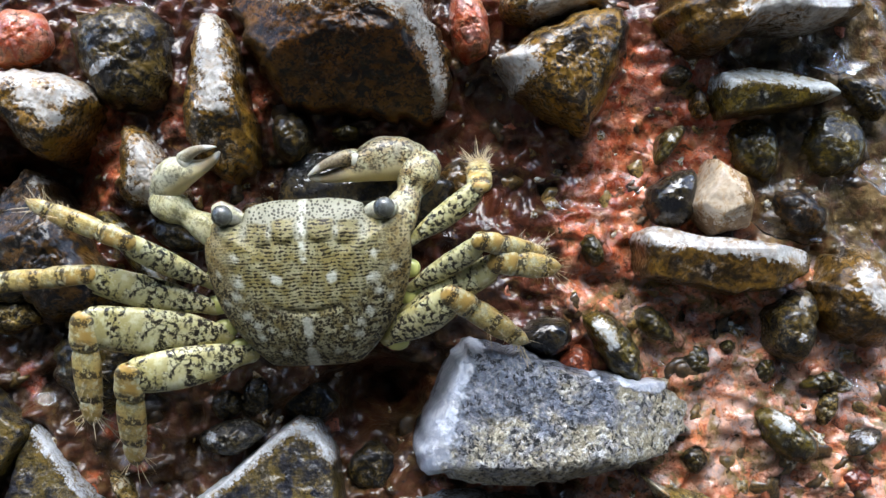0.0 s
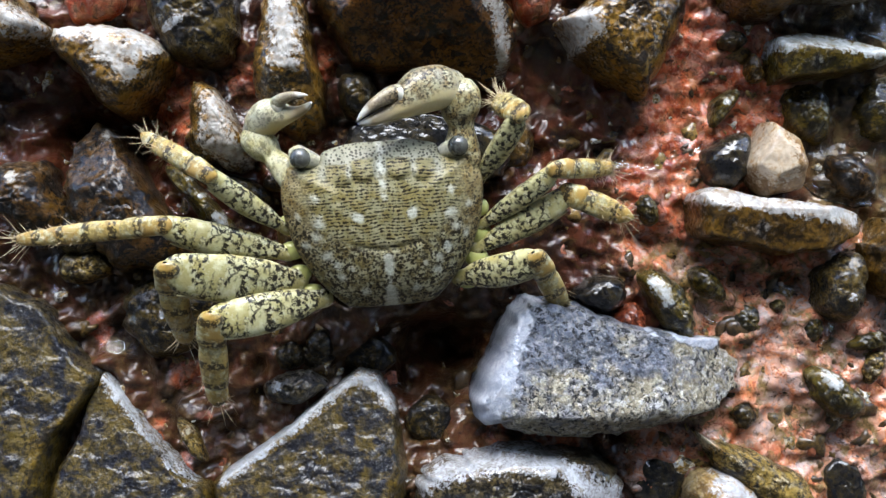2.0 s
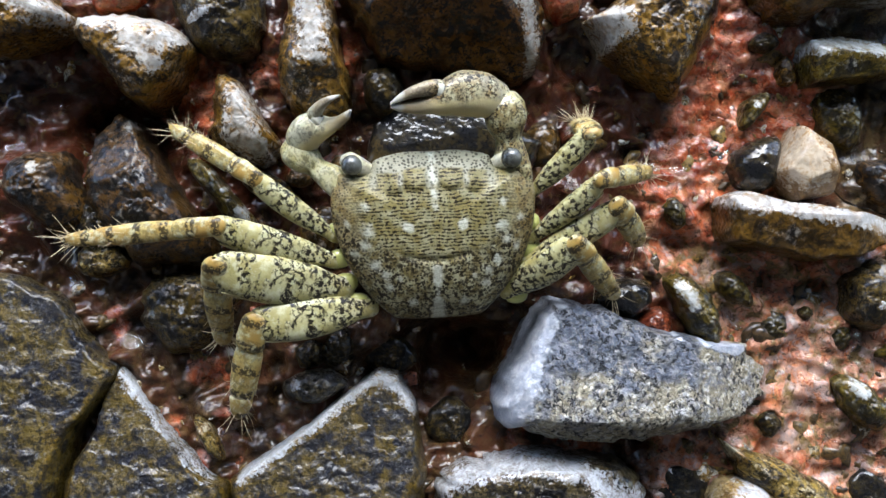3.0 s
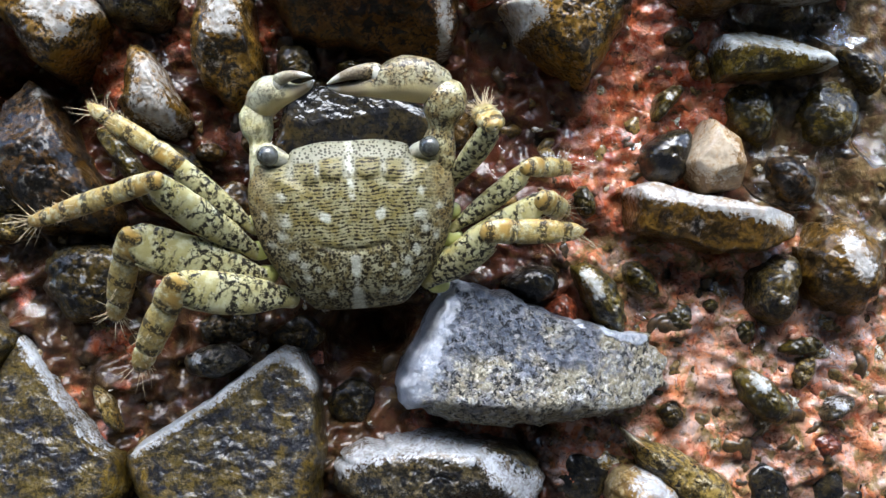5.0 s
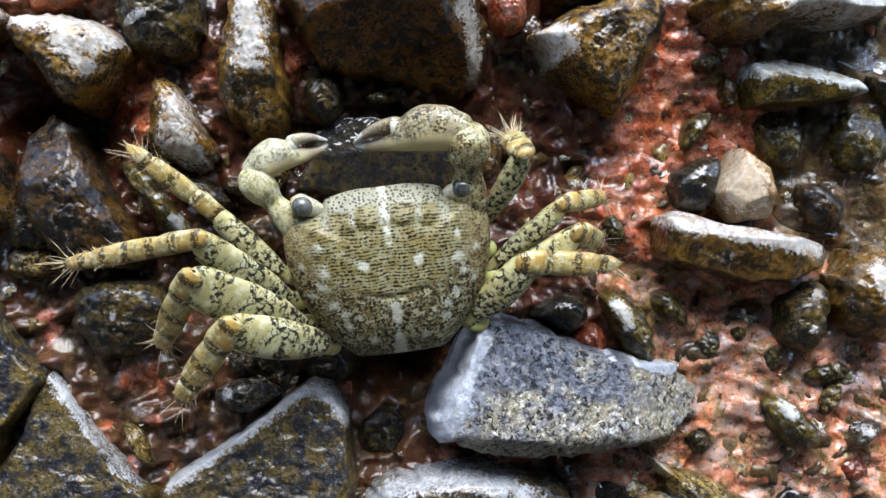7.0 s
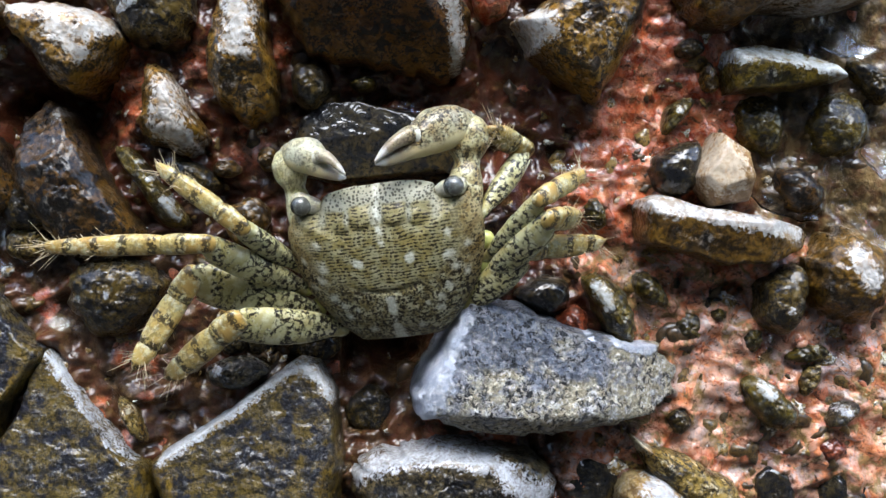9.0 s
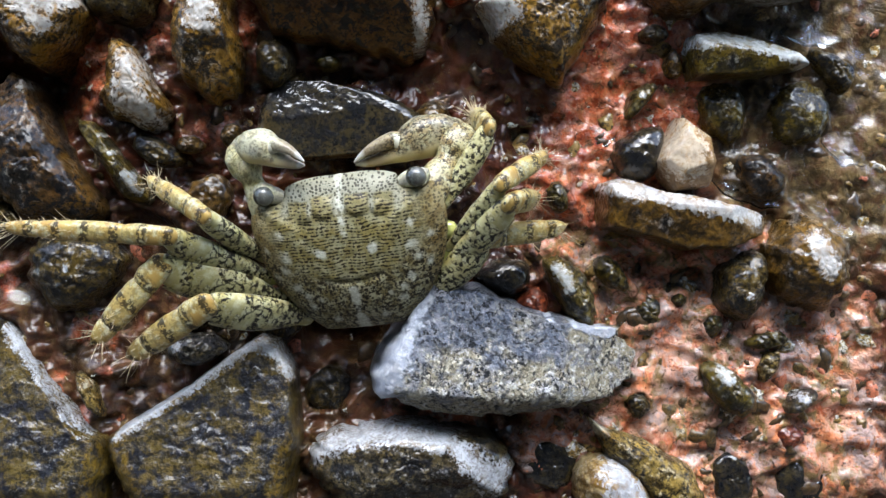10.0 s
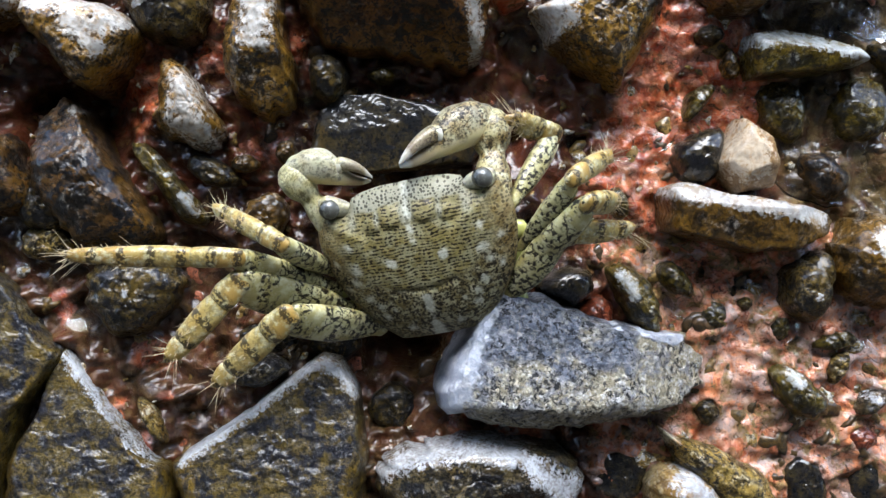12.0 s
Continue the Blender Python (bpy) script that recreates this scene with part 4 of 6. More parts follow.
def leg(crab, length, shank, wide, low_wide, side, seed, fluffy=1.0):
    """One walking leg: a flattened thigh, then the shank with its knee piece, blunt end claw and bristles."""
    rng = random.Random(seed)
    w, k = wide, low_wide
    thigh = loft("thigh", [(-0.6, 0, 0, 0.3 * w, 0.45), (0.3, 0, 0, 0.5 * w, 0.85), (0.12 * length, 0, 0, 0.55 * w, 0.95), (0.3 * length, -side * 0.05 * w, 0, 0.86 * w, 1.2), (0.55 * length, -side * 0.12 * w, 0.1, 1.05 * w, 1.3),
                           (0.8 * length, -side * 0.1 * w, 0.1, 0.98 * w, 1.25), (0.94 * length, -side * 0.02 * w, 0, 0.80 * w, 1.1), (length + 0.2, side * 0.05 * w, 0, 0.5 * w, 0.85), (length + 0.8, side * 0.05 * w, 0, 0.15 * w, 0.3)], MERUS, crab, "cream-green thigh netted with dark brown")
    # pale keel along the upper margin, ending in a tooth
    loft("keel", [(0.25 * length, -side * 0.80 * w, 0.1, 0.08, 0.1), (0.4 * length, -side * 1.0 * w, 0.2, 0.14, 0.18), (0.6 * length, -side * 1.13 * w, 0.25, 0.16, 0.2), (0.82 * length, -side * 1.05 * w, 0.25, 0.2, 0.24), (0.92 * length, -side * 0.98 * w, 0.25, 0.1, 0.12)], BELLY, thigh, "pale toothed keel", 8)
    end = 0.8 * shank
    low = loft("shank", [(0.24 * shank, 0, 0, 0.6 * k, 0.55), (0.27 * shank, 0, 0, 0.92 * k, 0.95), (0.36 * shank, side * 0.05, 0.05, 1.02 * k, 1.1), (0.5 * shank, side * 0.06, 0.1, 1.03 * k, 1.12), (0.66 * shank, 0, 0.1, 0.97 * k, 1.05), (0.95 * end, 0, 0, 0.86 * k, 0.92), (end + 0.2, 0, 0, 0.5 * k, 0.5)],
               SHANK, crab, "amber shank with dark bands")
    loft("knee", [(-1.75, 0, 0, 0.15 * k, 0.2), (-1.6, 0, 0, 0.42 * k, 0.5), (-1.1, 0, 0.05, 0.76 * k, 0.85), (-0.4, 0, 0.1, 0.93 * k, 1.02), (0.06 * shank, side * 0.06, 0.15, 0.96 * k, 1.1), (0.15 * shank, side * 0.1, 0.2, 1.05 * k, 1.15), (0.23 * shank, side * 0.04, 0.15, 1.0 * k, 1.1), (0.26 * shank, 0, 0.1, 0.85 * k, 0.95), (0.28 * shank, 0, 0, 0.4 * k, 0.45)], SHANK, low, "", 16)
    loft("end_claw", [(end - 0.5, 0, 0, 0.4 * k, 0.4), (end, 0, 0, 0.82 * k, 0.85), (0.9 * shank, 0, 0.05, 0.74 * k, 0.75), (0.97 * shank, side * 0.05, 0.0, 0.55 * k, 0.55), (shank + 0.4, side * 0.1, -0.15, 0.28 * k, 0.28), (shank + 0.8, side * 0.15, -0.3, 0.1, 0.1)], SHANK, low, "", 14)
    loft("claw_point", [(shank, side * 0.1, -0.15, 0.2, 0.2), (shank + 0.8, side * 0.2, -0.4, 0.15, 0.15), (shank + 1.5, side * 0.35, -0.8, 0.03, 0.03)], HORN, low, "dark horny point", 8)
    spots = []
    for _ in range(int(60 * fluffy)):
        f = rng.uniform(0.3, 1.0) ** 0.55
        a = rng.uniform(0, 6.283)
        r = (1.0 if f < 0.75 else 0.75) * k
        spots.append((f * shank, r * math.cos(a) * 0.9, r * math.sin(a) * 0.7, rng.uniform(0.3, 1.4), math.cos(a), math.sin(a), rng.uniform(0.35, 1.0)))
    for _ in range(int(15 * fluffy)):
        a = rng.uniform(0, 6.283)
        f = rng.choice((rng.uniform(0.45, 1.0), rng.uniform(0.88, 1.02)))
        spots.append((f * shank, 0.6 * k * math.cos(a), 0.6 * k * math.sin(a), rng.uniform(0.4, 1.9), math.cos(a), math.sin(a), rng.uniform(2.0, 4.2)))
    bristles(low, rng, spots)
    return thigh, low


def pincer(crab, length, reach, wide, bow, shell, tip):
    """A claw: arm, then hand with its fixed finger, movable finger and spines. bow: the side to which the hand arches."""
    arm = loft("arm", [(-1.5, 0, -0.3, 0.9, 0.8), (0.3, 0, 0, 1.75 * wide, 1.5 * wide), (0.3 * length, -bow * 0.2, 0.2, 1.9 * wide, 1.7 * wide), (0.44 * length, -bow * 0.1, 0.2, 1.6 * wide, 1.5 * wide), (0.53 * length, 0, 0.2, 1.42 * wide, 1.4 * wide), (0.60 * length, 0, 0.3, 1.55 * wide, 1.6 * wide),
                       (0.72 * length, bow * 0.1, 0.5, 2.1 * wide, 2.0 * wide), (0.92 * length, bow * 0.2, 0.5, 2.25 * wide, 2.1 * wide), (length + 0.4, bow * 0.2, 0.3, 1.75 * wide, 1.65 * wide), (length + 1.1, bow * 0.2, 0.2, 1.2 * wide, 1.2 * wide), (length + 1.4, bow * 0.2, 0.2, 0.3, 0.3)], shell, crab, "speckled claw arm", 22)
    b, w = bow, wide
    hand = loft("hand", [(-1.2, 0, 0, 0.5, 0.5), (-0.6, b * 0.2, 0, 1.5 * w, 1.4 * w), (0.05 * reach, b * 0.5, 0.05, 1.95 * w, 1.75 * w), (0.14 * reach, b * 0.8, 0.1, 2.35 * w, 2.1 * w), (0.36 * reach, b * 1.2, 0.1, 2.4 * w, 2.2 * w), (0.52 * reach, b * 0.7, 0, 1.9 * w, 1.9 * w),
                         (0.64 * reach, -b * 0.05, -0.2, 1.15 * w, 1.3 * w), (0.76 * reach, -b * 0.45, -0.4, 0.75 * w, 0.85 * w), (0.89 * reach, -b * 0.5, -0.5, 0.5 * w, 0.55 * w), (0.99 * reach, -b * 0.3, -0.4, 0.16 * w, 0.16 * w)], tip, crab, "swollen speckled claw hand", 24)
    finger = loft("finger", [(0.5 * reach, b * 1.5, 0.3, 0.5 * w, 0.5 * w), (0.58 * reach, b * 1.9, 0.5, 0.95 * w, 1.0 * w), (0.7 * reach, b * 1.9, 0.5, 0.82 * w, 0.9 * w), (0.82 * reach, b * 1.5, 0.4, 0.62 * w, 0.66 * w), (0.92 * reach, b * 0.85, 0.2, 0.42 * w, 0.44 * w), (reach, b * 0.1, -0.1, 0.12 * w, 0.12 * w)], tip, hand, "movable finger", 16)
    loft("knuckle", [(0.50 * reach, b * 1.3, 0.5, 0.4, 0.4), (0.55 * reach, b * 1.45, 0.55, 1.0 * w, 0.95 * w), (0.61 * reach, b * 1.65, 0.55, 1.0 * w, 1.05 * w), (0.66 * reach, b * 1.8, 0.5, 0.4, 0.4)], KNUCKLE, hand, "pale knuckle", 12)
    for x, y in ((0.7, -1.7), (0.82, -1.9), (0.93, -1.8)):
        loft("spine", [(x * length, bow * y * w * 0.8, 0.5, 0.45, 0.45), (x * length + 0.1, bow * (y - 0.5) * w, 0.6, 0.25, 0.25), (x * length + 0.35, bow * (y - 0.95) * w, 0.6, 0.05, 0.05)], BELLY, arm, "", 8)
    return arm, hand, finger


CRAB = tagged(new("crab"), "olive-green mottled shore crab clinging to wet rock", "crab")
carapace(CRAB)
underside(CRAB)
eye(CRAB, -1)
eye(CRAB, 1)
LEGS = {
    "left_front": leg(CRAB, 14.5, 14.0, 1.6, 1.4, -1, 1, 1.2),
    "left_second": leg(CRAB, 18.5, 23.0, 2.2, 1.45, -1, 2, 1.5),
    "left_third": leg(CRAB, 20.0, 15.0, 3.2, 1.9, -1, 3, 1.1),
    "left_hind": leg(CRAB, 17.5, 15.5, 2.8, 2.0, -1, 4, 0.9),
    "right_front": leg(CRAB, 13.0, 8.0, 1.6, 1.75, 1, 5, 2.0),
    "right_second": leg(CRAB, 14.5, 11.5, 1.5, 1.4, 1, 6, 1.5),
    "right_third": leg(CRAB, 16.0, 9.5, 2.0, 1.75, 1, 7, 1.0),
    "right_hind": leg(CRAB, 13.0, 13.5, 2.35, 1.7, 1, 8, 0.9),
    "left_claw": pincer(CRAB, 10.5, 11.5, 1.05, 1, CLAW, CLAW_HAND),
    "right_claw": pincer(CRAB, 12.0, 16.5, 1.32, -1, CLAW_BROWN, CLAW_BROWN_HAND),
}

# ---- ground below the rock face ----
def ground():
    verts = [(-30000, -30000, -350), (30000, -30000, -350), (30000, 30000, -350), (-30000, 30000, -350)]
    ob = mesh_object("ground", verts, [(0, 1, 2, 3)], plain_material("dark_wet_shore", (0.05, 0.045, 0.035), (0.09, 0.08, 0.06), 0.004, 0.5))
    tagged(ob, "dark wet shore at the foot of the rock", kind="structure")


ground()


def block_low_light():
    """A plain dark slab, unseen and added behind the viewer to block low light, so that the light falls in from above.
    """
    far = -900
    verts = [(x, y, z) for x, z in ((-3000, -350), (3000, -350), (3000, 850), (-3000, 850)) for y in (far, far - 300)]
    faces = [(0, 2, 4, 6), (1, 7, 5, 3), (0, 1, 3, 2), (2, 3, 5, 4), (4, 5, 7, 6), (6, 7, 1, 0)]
    ob = mesh_object("wall_opposite", verts, [f[::-1] for f in faces], plain_material("dark_blocker", (0.03, 0.027, 0.022), (0.07, 0.06, 0.05), 0.01, 0.8), smooth=False)
    tagged(ob, "unseen plain dark slab added behind the viewer to block low light", kind="structure")


block_low_light()

# ---- stones in the cement ----
stone("boulder", "large grey wedge-shaped stone, white worn end, black lichen", (24.3, -22.0), [(-10.0, 12.2), (-4.5, 11.0), (2.7, 8.3), (9.9, 6.0), (20.2, 4.2), (23.3, 0.7), (21.6, -4.4), (17.0, -6.6), (9.3, -8.5), (0.9, -9.7), (-10.1, -9.4), (-14.7, -7.4), (-19.1, -6.0), (-18.3, -2.0), (-15.4, 3.0), (-12.8, 8.8)], 11, STONE_GREY, peak=(-5.3, 3.1), bare=[(-12.0, 9.4, 2.3), (-13.7, 5.2, 2.6), (-15.5, 1.2, 3.0), (-16.8, -2.8, 3.2), (-17.6, -4.6, 2.6), (12.0, 5.4, 0.9), (17.8, 3.8, 1.0), (7.9, 6.2, 0.7), (-9.2, 11.7, 1.2)], facets=[(-11.9, 2.8, 155, 0.5), (3.2, -5.6, -95, 1.1), (3.0, 6.1, 80, 0.7), (-0.0, -7.2, 88, 0.22)], shape=(6, 0.5), rough=0.7)
stone("stone", "white-rimmed rounded stone with a dark hollow face", (12.6, -40.2), [(-17.3, 0.9), (-13.4, 4.8), (-5.9, 6.9), (3.3, 7.1), (10.9, 5.6), (16.1, 2.2), (16.2, -3.3), (10.2, -5.4), (3.5, -7.5), (-9.1, -7.4), (-14.5, -4.0)], 8, STONE_BLUE, peak=(-1.1, 2.3), bare=[(-15.7, 2.0, 1.3), (-12.0, 4.5, 1.7), (-7.2, 5.9, 1.8), (-1.1, 6.1, 1.8), (5.5, 5.2, 1.5), (12.4, -0.9, 2.6), (13.8, 0.5, 1.8)], facets=[(-1.1, 4.3, 90, 0.8), (3.1, 0.2, -80, 0.7)], shape=(4, 0.6))
stone("stone", "smooth white quartz pebble", (44.5, -43.0), [(-6.6, 1.8), (-4.6, 5.0), (0.6, 5.2), (5.0, 1.7), (6.4, -2.6), (4.3, -6.0), (-5.2, -5.1)], 6, STONE_WHITE, bare=[(0.4, 2.4, 3.2), (1.5, -1.0, 3.0)])
stone("shard", "ochre and white splintered stone shard", (49.6, -39.6), [(-9.3, 7.5), (-6.5, 5.9), (0.1, 3.8), (7.2, -0.1), (9.9, -4.5), (8.3, -8.8), (1.2, -6.2), (-3.3, -1.0), (-7.7, 3.4)], 4.5, STONE_OCHRE, bare=[(-8.3, 6.3, 1.6)], rounds=0)
stone("boulder", "dark wet stone with a pale worn upper edge", (-18.3, -32.9), [(-15.9, -3.5), (-11.2, -0.5), (-3.9, 4.5), (2.6, 9.5), (6.7, 12.3), (9.3, 11.7), (12.2, 6.2), (13.6, -3.0), (12.7, -14.7), (-11.2, -14.6), (-14.8, -7.9)], 8, STONE_SLATE, peak=(0.1, -1.8), bare=[(-13.5, -2.4, 0.9), (-10.5, -0.2, 1.0), (-6.9, 2.3, 1.0), (-3.4, 4.7, 1.0), (0.2, 7.5, 1.0), (3.8, 10.0, 1.0), (7.4, 11.5, 1.2), (10.2, 9.6, 1.1), (11.5, 6.8, 0.9)], facets=[(8.7, 0.2, 0, 0.7), (-2.5, 3.5, 120, 0.8), (-0.1, -11.2, 98, 0.28)], shape=(6, 0.5), rounds=0, rough=0.4, ripple=0.12)
stone("boulder", "dark olive wet stone with a pale ridge", (-45.3, -34.1), [(-4.8, 14.8), (-0.4, 8.9), (4.4, 2.3), (8.4, -1.8), (10.9, -2.6), (11.7, -7.6), (11.3, -14.3), (-13.3, -14.1), (-12.8, -1.8), (-8.4, 5.6), (-6.8, 10.5)], 7.5, STONE_SLATE, peak=(-0.4, -1.5), bare=[(-3.7, 14.0, 1.1), (-2.5, 11.8, 1.2), (0.6, 8.2, 0.9), (2.9, 5.2, 0.9), (5.7, 1.8, 0.9), (8.5, -1.1, 0.9)], facets=[(3.0, 1.3, 40, 0.8), (-5.7, 4.6, 150, 0.7), (-0.2, -10.0, 80, 0.25)], shape=(5, 0.5), rounds=0, rough=0.4, ripple=0.12)
stone("boulder", "large blue-grey wet stone", (-60.5, -21.3), [(-15.1, 17.4), (-7.8, 16.4), (-3.0, 14.6), (2.5, 11.9), (4.9, 7.7), (8.0, 3.5), (10.5, 1.6), (7.8, -3.9), (4.4, -7.4), (2.5, -16.1), (1.5, -23.2), (-16.2, -22.5)], 8.5, STONE_SLATE, peak=(-3.1, -1.8), facets=[(2.7, 4.1, 30, 0.8), (-5.7, -16.3, 75, 0.2)], shape=(5, 0.5), rough=0.4, ripple=0.12)
stone("stone", "long brown wet stone", (-45.5, 5.2), [(-8.2, 9.5), (-4.5, 12.7), (-1.7, 11.8), (1.3, 6.5), (4.6, 1.6), (7.6, -3.3), (10.6, -7.6), (8.1, -9.4), (0.6, -9.8), (-2.7, -8.7), (-6.0, -4.6), (-9.7, 1.2)], 6.5, STONE_UMBER, peak=(0.3, 0.4), bare=[(-1.9, 11.0, 0.9)], facets=[(2.3, -0.3, 35, 0.8), (-1.7, -4.5, -120, 0.6)], shape=(4, 0.6))
stone("stone", "dark wedge-shaped wet stone", (-39.5, -11.3, -0.8), [(-8.0, 4.0), (-1.4, 6.3), (6.1, 4.8), (7.7, 1.9), (5.4, -2.0), (1.2, -6.2), (-3.8, -6.6), (-7.1, -2.3)], 4.5, STONE_DARK, bare=[(-0.8, 0.5, 0.7)])
stone("stone", "thin pale-crested stone", (-34.3, 5.1), [(-6.1, 6.4), (-3.0, 6.2), (-0.1, 2.8), (3.3, -1.3), (5.6, -4.7), (4.4, -6.6), (1.3, -5.2), (-1.3, -0.6), (-4.2, 3.1)], 5, STONE_GREEN, peak=(1.6, 0.1), bare=[(-1.6, 4.2, 0.45), (0.5, 1.4, 0.5), (2.6, -1.5, 0.6), (4.3, -4.3, 0.6)], shape=(2.5, 0.7))
stone("pebble", "speckled white and brown oval pebble", (-31.3, 15.9), [(-3.4, 8.2), (0.3, 6.3), (3.5, 0.8), (5.7, -2.4), (4.9, -5.3), (2.3, -5.9), (-3.3, -3.9), (-5.5, -1.8), (-4.5, 3.9)], 7, STONE_SPECK, peak=(1.3, 1.0), bare=[(-0.2, 4.2, 1.9), (0.6, -0.2, 2.4), (2.9, -3.6, 1.9), (-0.8, -2.0, 1.5)], facets=[(-1.8, 0.3, 200, 0.8)], shape=(2.8, 0.7), rough=1.5)
stone("stone", "tall stone, bare white above and brown-stained below", (-20.4, 26.6), [(-3.0, 13.2), (0.3, 13.8), (2.9, 7.3), (4.2, -0.2), (5.3, -5.2), (4.5, -10.1), (0.4, -12.0), (-4.0, -8.9), (-5.9, -2.3), (-4.8, 4.3)], 8.5, STONE_SPECK, peak=(0.3, -0.1), bare=[(-0.8, 12.0, 1.6), (-0.5, 7.5, 2.1), (-0.2, 3.5, 2.5), (0.4, 0.8, 2.3), (-1.4, -1.0, 1.0), (1.4, -1.4, 1.0)], facets=[(0.3, -1.8, -80, 0.5)], shape=(3.5, 0.6))
stone("stone", "dark algae-covered stone", (-34.2, 33.5), [(-8.7, 6.6), (-1.3, 8.8), (6.0, 6.9), (6.5, 0.3), (5.8, -5.5), (1.2, -7.7), (-2.8, -6.8), (-6.7, -2.6)], 5, STONE_DARK, bare=[(-1.9, -0.7, 0.6), (-4.4, -2.2, 0.5)])
stone("stone", "blunt stone with a bare white top", (-64.6, 32.1), [(-9.7, 7.4), (2.4, 6.7), (7.4, 1.8), (10.2, -0.6), (6.4, -3.0), (0.8, -5.4), (-4.4, -5.2), (-10.0, -1.6)], 9, STONE_SPECK, peak=(2.1, 0.7), bare=[(-7.0, 4.5, 2.4), (-2.5, 3.9, 2.6), (1.6, 2.4, 2.4), (5.2, 0.3, 2.0), (7.6, -0.6, 1.4)], facets=[(1.2, -3.6, -90, 1.5)], shape=(4, 0.5))
stone("stone", "brown-speckled stone with a white upper edge", (-46.6, 26.7), [(-9.5, 5.3), (-4.4, 5.9), (2.9, 5.4), (7.8, 3.2), (8.7, -0.1), (6.3, -4.6), (2.5, -7.9), (-1.1, -7.3), (-4.6, -1.8), (-8.6, 1.8)], 9, STONE_SPECK, peak=(1.0, -0.7), bare=[(-7.1, 4.0, 1.3), (-1.7, 4.4, 1.3), (3.1, 3.8, 1.4), (7.0, 2.1, 1.2), (4.2, 0.6, 2.2), (0.6, 1.4, 1.8), (4.0, -2.4, 1.4)], facets=[(-0.3, -2.7, -120, 1.0)], shape=(4, 0.5))
stone("boulder", "large overhanging brown stone with a white edge", (-0.5, 33.3), [(-18.4, 14.7), (-1.7, 13.3), (9.8, 10.5), (12.3, 2.1), (13.9, -2.1), (13.0, -9.2), (10.5, -10.9), (0.6, -9.1), (-10.8, -7.8), (-13.1, -2.8), (-16.1, 1.4)], 12, STONE_RUST, peak=(0.0, 3.7), bare=[(-12.0, 9.0, 2.0), (-6.0, 8.0, 2.4), (0.0, 8.0, 2.4), (5.5, 6.4, 2.2), (9.0, 3.4, 1.8), (11.1, -0.9, 1.2), (12.0, -4.9, 1.1), (11.8, -8.8, 1.0)], facets=[(-0.2, 1.1, -90, 0.85)], shape=(5, 0.45), rounds=0)
stone("stone", "olive-brown stone with a white corner", (31.6, 29.9), [(-11.2, 1.2), (-6.9, 4.8), (2.5, 8.6), (8.4, 8.6), (9.2, 4.4), (6.7, -1.4), (3.6, -7.1), (1.8, -10.2), (-4.9, -6.4), (-9.3, -2.5)], 9.5, STONE_SPECK, peak=(-2.3, 0.2), bare=[(-9.7, 0.4, 2.0), (-8.0, 1.8, 1.7), (-9.2, -1.9, 1.6), (-6.4, -0.6, 1.2)], facets=[(-3.3, -3.4, -130, 1.0), (3.8, -0.4, -20, 0.6)], shape=(4, 0.55), rounds=0)
stone("stone", "pale cracked stone", (29.3, 39.9), [(-7.1, 4.0), (6.9, 3.9), (8.8, -1.0), (3.2, -1.8), (-3.6, -3.4), (-8.2, -1.6)], 7, STONE_SPECK, bare=[(-2.3, -1.5, 1.8), (2.8, -0.5, 2.4)])
stone("boulder", "large brown stone with a white worn face", (59.4, 35.9), [(-14.3, -0.0), (-12.1, 6.6), (17.5, 8.2), (17.9, 1.4), (8.5, -2.3), (3.3, -1.6), (-3.5, -2.3), (-6.0, -5.1), (-11.3, -4.9)], 11, STONE_BROWN, peak=(-1.2, 1.7), bare=[(6.2, -0.8, 2.2), (11.2, 0.7, 2.0), (2.9, 0.5, 2.0), (-2.8, -0.1, 1.6)], facets=[(-5.4, -1.2, -100, 1.0)], shape=(4, 0.5))
stone("stone", "flat stone, white above and green-brown below", (62.0, 25.1), [(-8.7, 3.1), (-3.3, 4.0), (2.6, 2.6), (8.6, 0.7), (10.3, -0.9), (6.8, -1.9), (0.7, -3.0), (-8.0, -3.5), (-8.9, -1.2)], 6, STONE_GREEN, peak=(-1.5, 0.2), bare=[(-7.9, 2.2, 1.6), (-4.3, 2.4, 1.7), (-0.5, 1.8, 1.4), (3.2, 0.9, 1.1), (7.4, -0.4, 1.3), (9.2, -0.9, 1.3)], facets=[(-1.0, 0.6, 84, 1.2), (-1.0, 0.0, -94, 0.3)], shape=(9, 0.4), rounds=0, rough=0.45)
stone("pebble", "small dark stone at the water film", (76.9, 24.3), [(-4.2, 3.2), (-0.2, 2.5), (3.8, 0.0), (2.6, -4.3), (-1.9, -1.4)], 2.62, STONE_DARK, rough=1.5)
stone("mortar_lump", "wet red mortar lump", (16.8, 36.7), [(-2.5, 6.5), (1.7, 5.5), (3.3, -1.3), (2.1, -4.8), (-1.3, -5.1), (-3.4, -1.0)], 4, MORTAR_RED, shape=(2.5, 0.7))
stone("stone", "flat stone with a white top and brown face", (53.1, 0.3), [(-12.9, 4.2), (-9.8, 5.5), (-4.6, 3.8), (2.3, 3.1), (9.3, 1.7), (13.6, 0.1), (12.8, -2.7), (8.5, -4.8), (0.8, -5.4), (-7.9, -3.3), (-12.2, -2.1)], 7.5, STONE_BROWN, peak=(-1.9, 0.9), bare=[(-11.4, 3.9, 1.7), (-8.1, 3.9, 1.8), (-4.7, 2.7, 1.7), (-0.5, 2.0, 1.4), (3.7, 1.4, 1.4), (8.0, 0.8, 1.5), (11.2, 0.0, 1.4)], facets=[(-2.0, 1.8, 86, 1.0), (-2.0, 1.0, -96, 0.3)], shape=(8, 0.4), rounds=0, rough=0.55)
